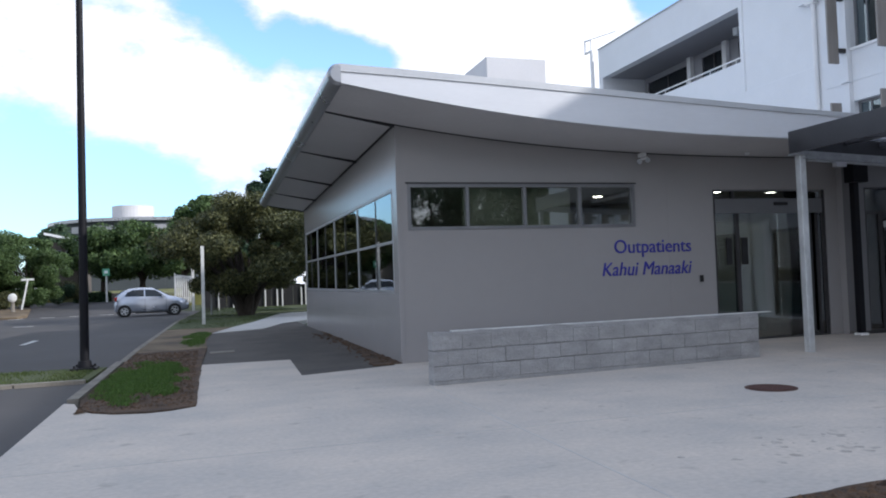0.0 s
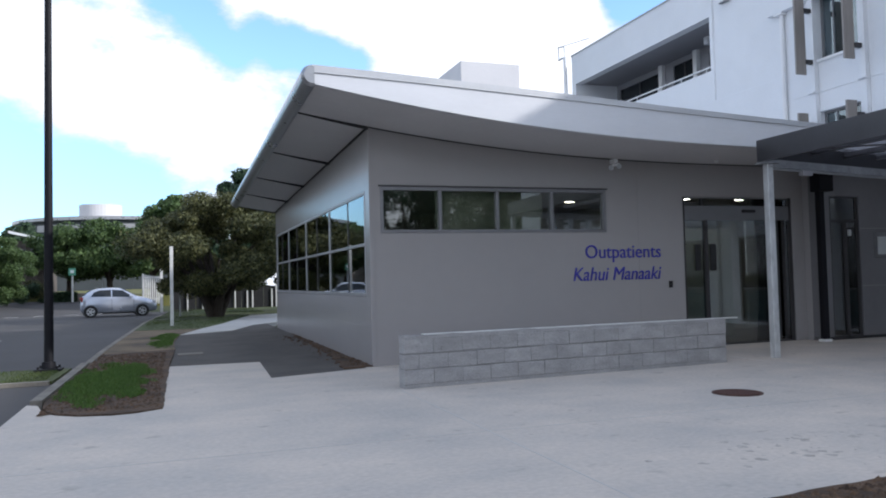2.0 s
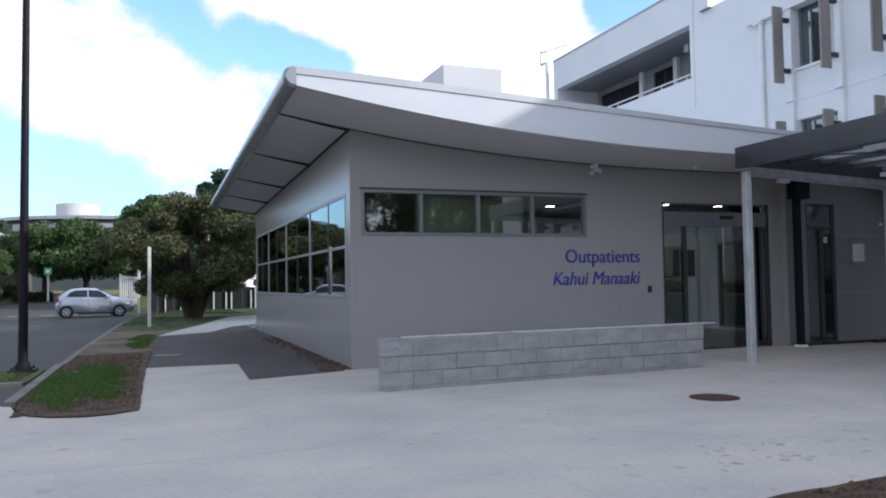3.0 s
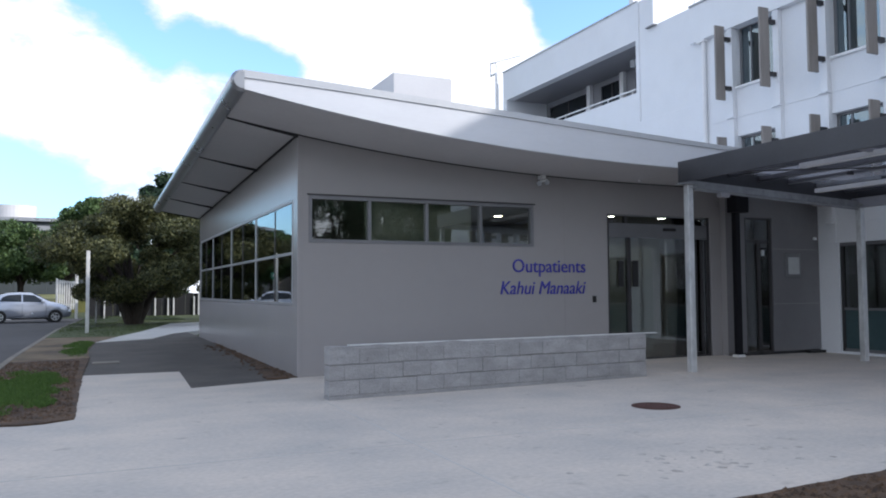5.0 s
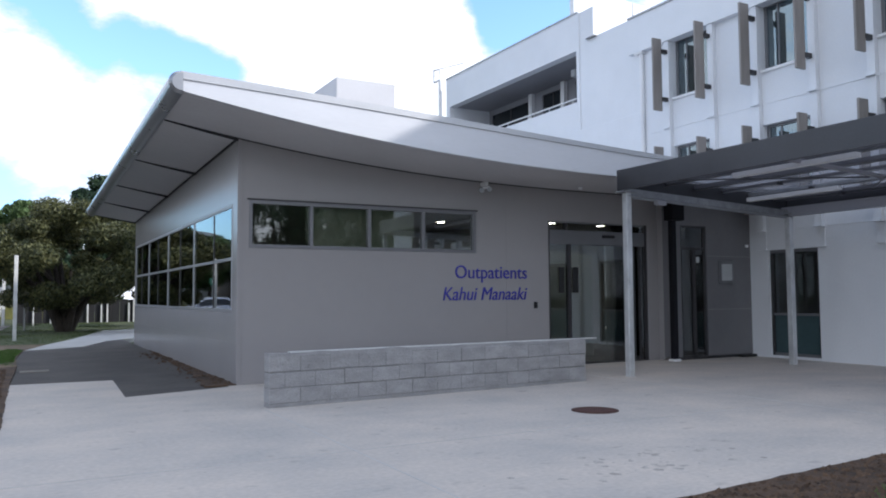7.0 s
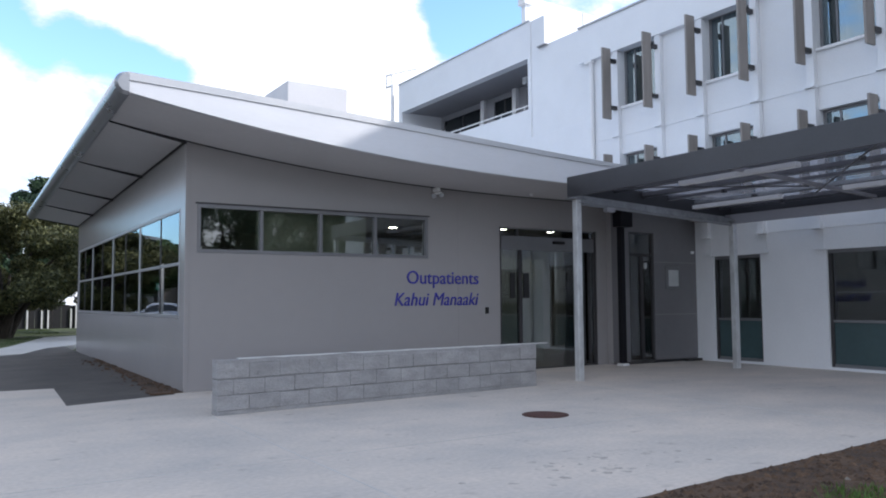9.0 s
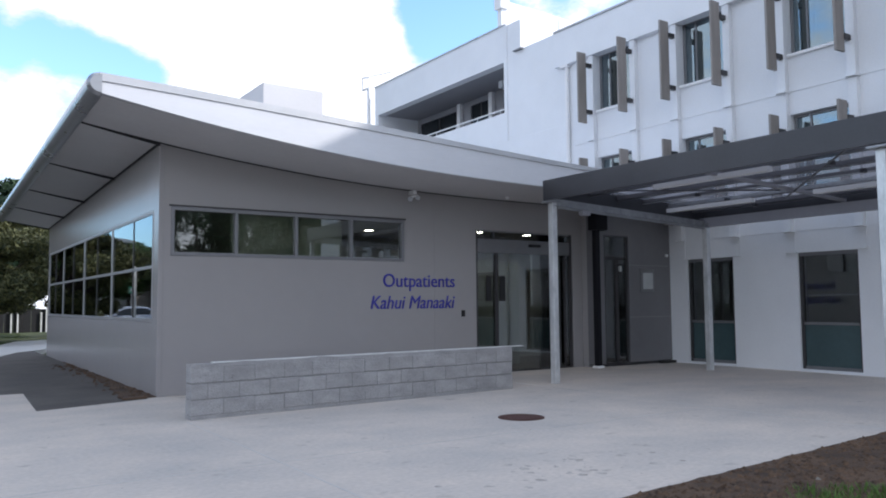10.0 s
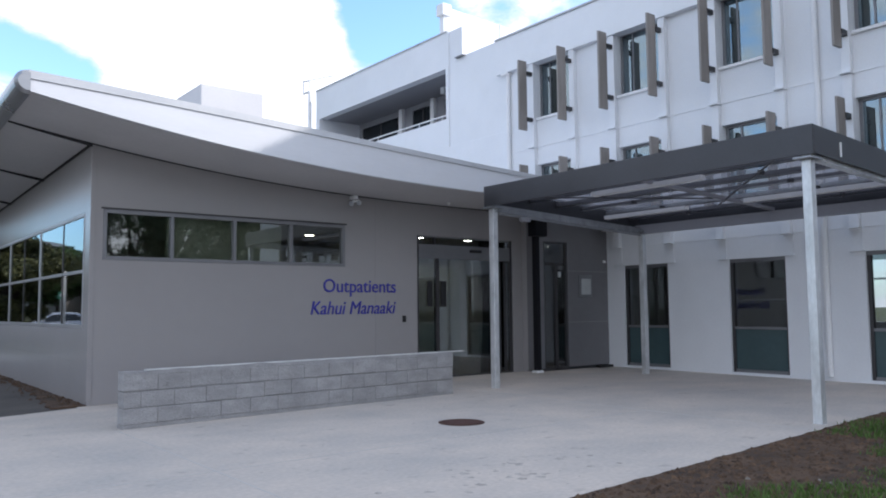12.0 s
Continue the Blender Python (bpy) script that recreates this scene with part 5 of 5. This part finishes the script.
# clipped hedge, grey wall, far lawn
rng = np.random.default_rng(9)
hv = []
for _ in range(16000):
    p = np.array([rng.uniform(-9.0, -6.7), rng.uniform(59.9, 60.9), rng.uniform(0.40, 1.04)])
    a, b = rng.normal(size=3) * 0.07, rng.normal(size=3) * 0.05
    hv += [tuple(p - a), tuple(p + b), tuple(p + a), tuple(p - b)]
single("hedge", quads("hedge", hv, [(i, i + 1, i + 2, i + 3) for i in range(0, len(hv), 4)], LEAF_DARK), LEAF_DARK, "clipped dark green hedge by the road", "hedge")
low = thing("garden_wall", "long grey rendered garden wall", "wall", (-5, 76, 0), kind="structure")
for i in range(8):
    x = -14 + 2.6 * i
    part("panel", box(x, x + 2.56, 76.0, 76.2, 0.0, 2.76, 0.02), GREYWALL, low)
single("stub_wall", box(-6.6, -5.2, 60.4, 60.7, 0.2, 1.0, 0.03), KERBC, "low weathered concrete wall", "low wall")
far_lawn = single("far_lawn", ramp([(-14, 62.0), (4, 62.0), (4, 75.9), (-14, 75.9)], [0.74, 0.74, 1.14, 1.14], 1.1), LIT_TURF, "lawn across the road in turf lightened as if sunlit", "lawn", kind="structure")

# far house and far round building
house = thing("house", "brown two-storey house with a pale roof edge", "house", (-12.5, 64, 0))
part("wall", box(-11.2, -9.15, 63.0, 70.0, 0.0, 4.88, 0.02), BROWNWALL, house)
bm = bmesh.new()
v = [bm.verts.new(p) for p in ((-11.3, 62.4, 5.42), (-8.95, 62.4, 4.87), (-8.95, 70.5, 4.87), (-11.3, 70.5, 5.42), (-11.3, 62.4, 5.60), (-8.95, 62.4, 5.03), (-8.95, 70.5, 5.03), (-11.3, 70.5, 5.60))]
for q in ((0, 1, 2, 3), (7, 6, 5, 4), (0, 4, 5, 1), (1, 5, 6, 2), (2, 6, 7, 3), (3, 7, 4, 0)):
    bm.faces.new([v[i] for i in q])
bmesh.ops.recalc_face_normals(bm, faces=bm.faces)
part("roof", bm, WHITE, house)
for x in (-10.95, -9.95):
    w = part("window", box(x, x + 0.7, 62.95, 63.01, 2.9, 4.3), FRAME, house)
    part("pane", box(x + 0.06, x + 0.64, 62.93, 62.96, 2.96, 4.24), CARGLASS, w)
hall = thing("round_building", "far grey curved building with a white drum on its roof", "building", (-10, 130, 0))
part("body", rod((-8, 140, 0), (-8, 140, 11.4), 16.0, sides=48), GREYWALL, hall)
part("roof_edge", rod((-8, 140, 11.4), (-8, 140, 11.9), 16.6, sides=48), GUTTER, hall)
part("drum", rod((-11.0, 132, 11.9), (-11.0, 132, 14.2), 3.1, sides=40), BOXPAINT, hall)
for i in range(14):
    a = radians(-150 + 120 * i / 13)
    cx, cy = -8 + 16.02 * math.cos(a), 140 + 16.02 * math.sin(a)
    m = Matrix.Translation((cx, cy, 10.3)) @ Matrix.Rotation(a, 4, "Z")
    bm = box(-0.06, 0.06, -1.1, 1.1, -0.5, 0.5)
    bmesh.ops.transform(bm, matrix=m, verts=bm.verts)
    part("window", bm, FRAME_PALE, hall)


# ---- parked hatchback ----
def hatchback(at, heading):
    car = thing("car", "silver five-door hatchback parked at the roadside", "car", at)
    place = Matrix.Translation(at) @ Matrix.Rotation(heading, 4, "Z") @ Matrix.Scale(0.94, 4)
    car.matrix_basis = Matrix.Translation(at)

    def put(name, bm, material, parent=car, label=""):
        bmesh.ops.transform(bm, matrix=place, verts=bm.verts)
        return part(name, bm, material, parent, label)

    # stations along the length: x, sill z, waist z, roof z, half width at waist, half width at roof
    stations = [(-1.85, 0.42, 0.64, 0.66, 0.60, 0.56), (-1.81, 0.30, 0.88, 0.93, 0.74, 0.64), (-1.71, 0.25, 1.00, 1.12, 0.80, 0.62), (-1.46, 0.22, 1.02, 1.33, 0.83, 0.60),
                (-1.05, 0.20, 1.02, 1.46, 0.845, 0.61), (-0.50, 0.19, 1.00, 1.50, 0.85, 0.63), (0.05, 0.19, 0.98, 1.47, 0.85, 0.63), (0.40, 0.19, 0.97, 1.31, 0.85, 0.64),
                (0.80, 0.20, 0.95, 1.06, 0.84, 0.68), (1.20, 0.21, 0.89, 0.97, 0.82, 0.68), (1.55, 0.24, 0.77, 0.85, 0.77, 0.62), (1.78, 0.30, 0.61, 0.67, 0.68, 0.54), (1.85, 0.40, 0.52, 0.55, 0.58, 0.48)]
    bm = bmesh.new()
    rings = []
    for x, sill, waist, top, hw, hr in stations:
        prof = [(hw * 0.92, sill), (hw, sill + 0.16), (hw * 1.01, (sill + waist) / 2 + 0.05), (hw * 0.985, waist), (hr + (hw - hr) * 0.42, waist + (top - waist) * 0.55), (hr, waist + (top - waist) * 0.92), (hr * 0.72, top), (0.0, top + 0.015)]
        pts = [(-w, z) for w, z in prof] + [(w, z) for w, z in prof[-2::-1]]
        rings.append([bm.verts.new((x, w, z)) for w, z in pts])
    for a, b in zip(rings, rings[1:]):
        for i in range(len(a) - 1):
            bm.faces.new((a[i], a[i + 1], b[i + 1], b[i]))
        bm.faces.new((a[-1], a[0], b[0], b[-1]))
    bm.faces.new(rings[0])
    bm.faces.new(rings[-1][::-1])
    bmesh.ops.recalc_face_normals(bm, faces=bm.faces)
    for f in bm.faces:
        f.smooth = True
    body = put("body", bm, CARPAINT)

    def pane(points, name="side_window", material=CARGLASS):
        for side in (-1, 1):
            b2 = bmesh.new()
            lo = [b2.verts.new((x, side * (w + 0.012), z)) for x, w, z in points]
            hi = [b2.verts.new((x, side * (w - 0.02), z)) for x, w, z in points]
            b2.faces.new(lo)
            b2.faces.new(hi[::-1])
            for i in range(len(lo)):
                j = (i + 1) % len(lo)
                b2.faces.new((lo[i], lo[j], hi[j], hi[i]))
            bmesh.ops.recalc_face_normals(b2, faces=b2.faces)
            put(name, b2, material)

    pane([(-1.36, 0.81, 1.07), (-0.42, 0.82, 1.04), (-0.42, 0.67, 1.40), (-0.98, 0.66, 1.38), (-1.22, 0.70, 1.28)])
    pane([(-0.36, 0.82, 1.04), (0.66, 0.82, 1.00), (0.14, 0.67, 1.36), (-0.36, 0.67, 1.40)])
    for pts, name in (([(0.78, -0.64, 1.07), (0.78, 0.64, 1.07), (0.14, 0.54, 1.44), (0.14, -0.54, 1.44)], "windscreen"), ([(-1.70, -0.6, 1.12), (-1.70, 0.6, 1.12), (-1.36, 0.52, 1.37), (-1.36, -0.52, 1.37)], "rear_window")):
        b2 = bmesh.new()
        lo = [b2.verts.new((x + (0.02 if x > 0 else -0.03), y, z + 0.015)) for x, y, z in pts]
        hi = [b2.verts.new((x, y, z - 0.03)) for x, y, z in pts]
        b2.faces.new(lo)
        b2.faces.new(hi[::-1])
        for i in range(4):
            b2.faces.new((lo[i], lo[(i + 1) % 4], hi[(i + 1) % 4], hi[i]))
        bmesh.ops.recalc_face_normals(b2, faces=b2.faces)
        put(name, b2, CARGLASS)
    for side in (-1, 1):
        for x in (-1.38, 1.08):
            y = side * 0.76
            b2 = rod((x, y - 0.085 * side, 0.30), (x, y + 0.10 * side, 0.30), 0.33, sides=28)
            put("wheel_arch", b2, BLACK)
            b2 = rod((x, y - 0.08 * side, 0.295), (x, y + 0.112 * side, 0.295), 0.295, sides=28)
            wheel = put("wheel", b2, TYRE)
            put("rim", rod((x, y + 0.09 * side, 0.295), (x, y + 0.120 * side, 0.295), 0.195, sides=24), ALLOY, wheel)
            for s in range(5):
                a = 2 * math.pi * s / 5
                c = (x + 0.12 * math.cos(a + 0.63), y + 0.122 * side, 0.295 + 0.12 * math.sin(a + 0.63))
                put("rim_gap", rod((c[0], c[1] - 0.004 * side, c[2]), (c[0], c[1], c[2]), 0.045, sides=10), TYRE, wheel)
        put("headlight", box(1.42, 1.76, side * 0.64 - 0.10, side * 0.64 + 0.10, 0.62, 0.80, 0.05), CLEARLAMP)
        put("tail_light", box(-1.83, -1.68, side * 0.70 - 0.08, side * 0.70 + 0.09, 0.80, 1.04, 0.04), REDLAMP)
        put("mirror", box(0.44, 0.58, side * 0.90 - 0.07, side * 0.90 + 0.07, 0.98, 1.10, 0.03), CARPAINT)
        put("door_handle", box(-0.62, -0.46, side * 0.862 - 0.01, side * 0.862 + 0.01, 0.86, 0.89, 0.006), CARPAINT)
        put("door_handle", box(0.02, 0.18, side * 0.862 - 0.01, side * 0.862 + 0.01, 0.86, 0.89, 0.006), CARPAINT)
        for x in (-0.39, 0.66):
            put("door_seam", box(x, x + 0.012, side * 0.852 - 0.008, side * 0.852 + 0.008, 0.32, 0.94), BLACK)
        put("sill_trim", box(-0.85, 0.90, side * 0.80 - 0.03, side * 0.80 + 0.045, 0.17, 0.24, 0.01), BLACK)
    return car


hatchback((-2.68, 41.5, -0.02 + RISE * 11.5), radians(8))


# ---- grass ----
def blades(name, n, where, height, material, label, seed):
    rng = np.random.default_rng(seed)
    v, f = [], []
    made = 0
    while made < n:
        x, y, z, k = where(rng)
        if k <= 0 or rng.random() > k * 1.3:
            continue
        k = 0.55 + 0.45 * k
        h = height * k * rng.uniform(0.5, 1.2)
        a = rng.uniform(0, 2 * math.pi)
        w = 0.004 + 0.004 * rng.random()
        lx, ly = rng.normal(size=2) * h * 0.35
        dx, dy = math.cos(a) * w, math.sin(a) * w
        b = len(v)
        v += [(x - dx, y - dy, z), (x + dx, y + dy, z), (x + lx * 0.5 + dx * 0.7, y + ly * 0.5 + dy * 0.7, z + h * 0.6), (x + lx * 0.5 - dx * 0.7, y + ly * 0.5 - dy * 0.7, z + h * 0.6), (x + lx, y + ly, z + h)]
        f += [(b, b + 1, b + 2, b + 3), (b + 3, b + 2, b + 4)]
        made += 1
    return single(name, quads(name, v, f, material), material, label, "grass", kind="stuff")


def patch(rng):
    x, y = rng.uniform(-1.45, -0.16), rng.uniform(9.5, 15.2)
    u, w = (x + 0.92) / 0.60, (y - 12.2) / 2.4
    k = 0.80 - 0.8 * (u * u + w * w) + 0.8 * noise.noise((x * 2.2, y * 1.1, 3.0)) + 0.25 * noise.noise((x * 9.0, y * 7.0, 1.0))
    return x, y, 0.008, min(1.0, k)


def far_verge(rng):
    x, y = rng.uniform(-1.30, 0.25), rng.uniform(15.5, 26)
    k = 0.70 - ((x + 0.22) / 0.50) ** 2 - ((y - 20.4) / 3.4) ** 2 + 0.6 * noise.noise((x * 2.6, y * 0.9, 7.0)) + 0.3 * noise.noise((x * 9.0, y * 4.0, 2.0))
    return x, y, 0.008, min(1.0, k) if x < -0.08 + max(0, y - 20) * 0.07 else 0


def under_tree(rng):
    x, y = rng.uniform(-1.0, 4.0), rng.uniform(25.6, 45)
    return x, y, 0.014, 0.45 + 0.8 * noise.noise((x * 0.8, y * 0.5, 4.0)) if x < 0.65 + (y - 25.2) * 0.27 and x > -1.1 + max(0, y - 31) * 0.07 else 0


def island(rng):
    x, y = rng.uniform(-7, -1.8), rng.uniform(12.5, 14.3)
    return x, y, 0.018, 0.4 + 0.9 * noise.noise((x, y, 1.0))


def near_right(rng):
    x, y = rng.uniform(2.1, 10.8), rng.uniform(2.0, 4.25)
    edge = 2.98 + 0.074 * (x - 2.0) + 0.25 * noise.noise((x * 0.9, 0.0, 5.0)) + (0.75 if x > 8.2 else 0.0)
    k = (edge - y) * 2.2 + 0.7 * noise.noise((x * 1.6, y * 1.6, 2.0))
    if 6.0 < x < 7.3:
        k -= 0.9
    return x, y, -0.016, min(1.0, k)


blades("lawn_patch", 26000, patch, 0.07, GRASS, "bright green young grass patch on soil", 1)
blades("verge_grass", 6500, far_verge, 0.045, GRASS, "thin dry grass on the verge", 2)
blades("lawn_grass", 9000, under_tree, 0.06, GRASS_DULL, "short dull grass under the tree", 6)
blades("island_grass", 9000, island, 0.05, GRASS_DULL, "short grass on the narrow verge", 3)
blades("border_grass", 13000, near_right, 0.085, GRASS, "loose green grass tufts along the bare soil", 4)


# ---- loose earth and litter ----
def crumbs(name, n, where, size, material, label, seed, flat=1.0):
    """Loose crumbs: small uneven five-sided lumps."""
    rng = np.random.default_rng(seed)
    v, f = [], []
    for _ in range(n):
        x, y, z = where(rng)
        r = size * rng.uniform(0.3, 1.0) ** 2 + 0.004
        b = len(v)
        for i in range(5):
            a = 2 * math.pi * i / 5 + rng.uniform(-0.3, 0.3)
            q = r * rng.uniform(0.7, 1.3)
            v.append((x + q * math.cos(a), y + q * math.sin(a), z - 0.002))
        v.append((x + rng.normal() * r * 0.2, y + rng.normal() * r * 0.2, z + r * flat * rng.uniform(0.4, 0.9)))
        f += [(b + i, b + (i + 1) % 5, b + 5) for i in range(5)]
    return single(name, quads(name, v, f, material), material, label, "soil crumbs", kind="stuff")


crumbs("soil_crumbs", 3500, lambda r: (r.uniform(-1.40, -0.20), r.uniform(9.25, 16.8), 0.010), 0.034, CLOD, "loose brown earth crumbs on the bed", 21)
crumbs("soil_crumbs", 5000, lambda r: (lambda x: (x, 3.66 + 0.074 * (x - 2.0) - abs(r.normal()) * 0.8, 0.006))(r.uniform(2.1, 12.0)), 0.035, CLOD, "loose brown earth crumbs by the slab", 22)
crumbs("soil_crumbs", 420, lambda r: (2.93 - abs(r.normal()) * 0.2 - 0.02, r.uniform(12.1, 20.0), 0.012), 0.04, CLOD, "loose brown earth crumbs by the wall", 23)
crumbs("dust_specks", 60, lambda r: (4.6 + r.normal() * 0.55, 4.75 + r.normal() * 0.22, 0.003), 0.05, DUST, "dried dirt smudges on the concrete", 24, flat=0.05)
crumbs("dust_specks", 70, lambda r: (r.uniform(0, 12), r.uniform(4.2, 11.0), 0.003), 0.022, DUST, "dried dirt smudges on the concrete", 25, flat=0.05)
crumbs("pale_chips", 14, lambda r: (r.uniform(4.0, 11.0), r.uniform(2.4, 3.7), 0.008), 0.03, KERBC, "pale stone chips on the soil", 26)
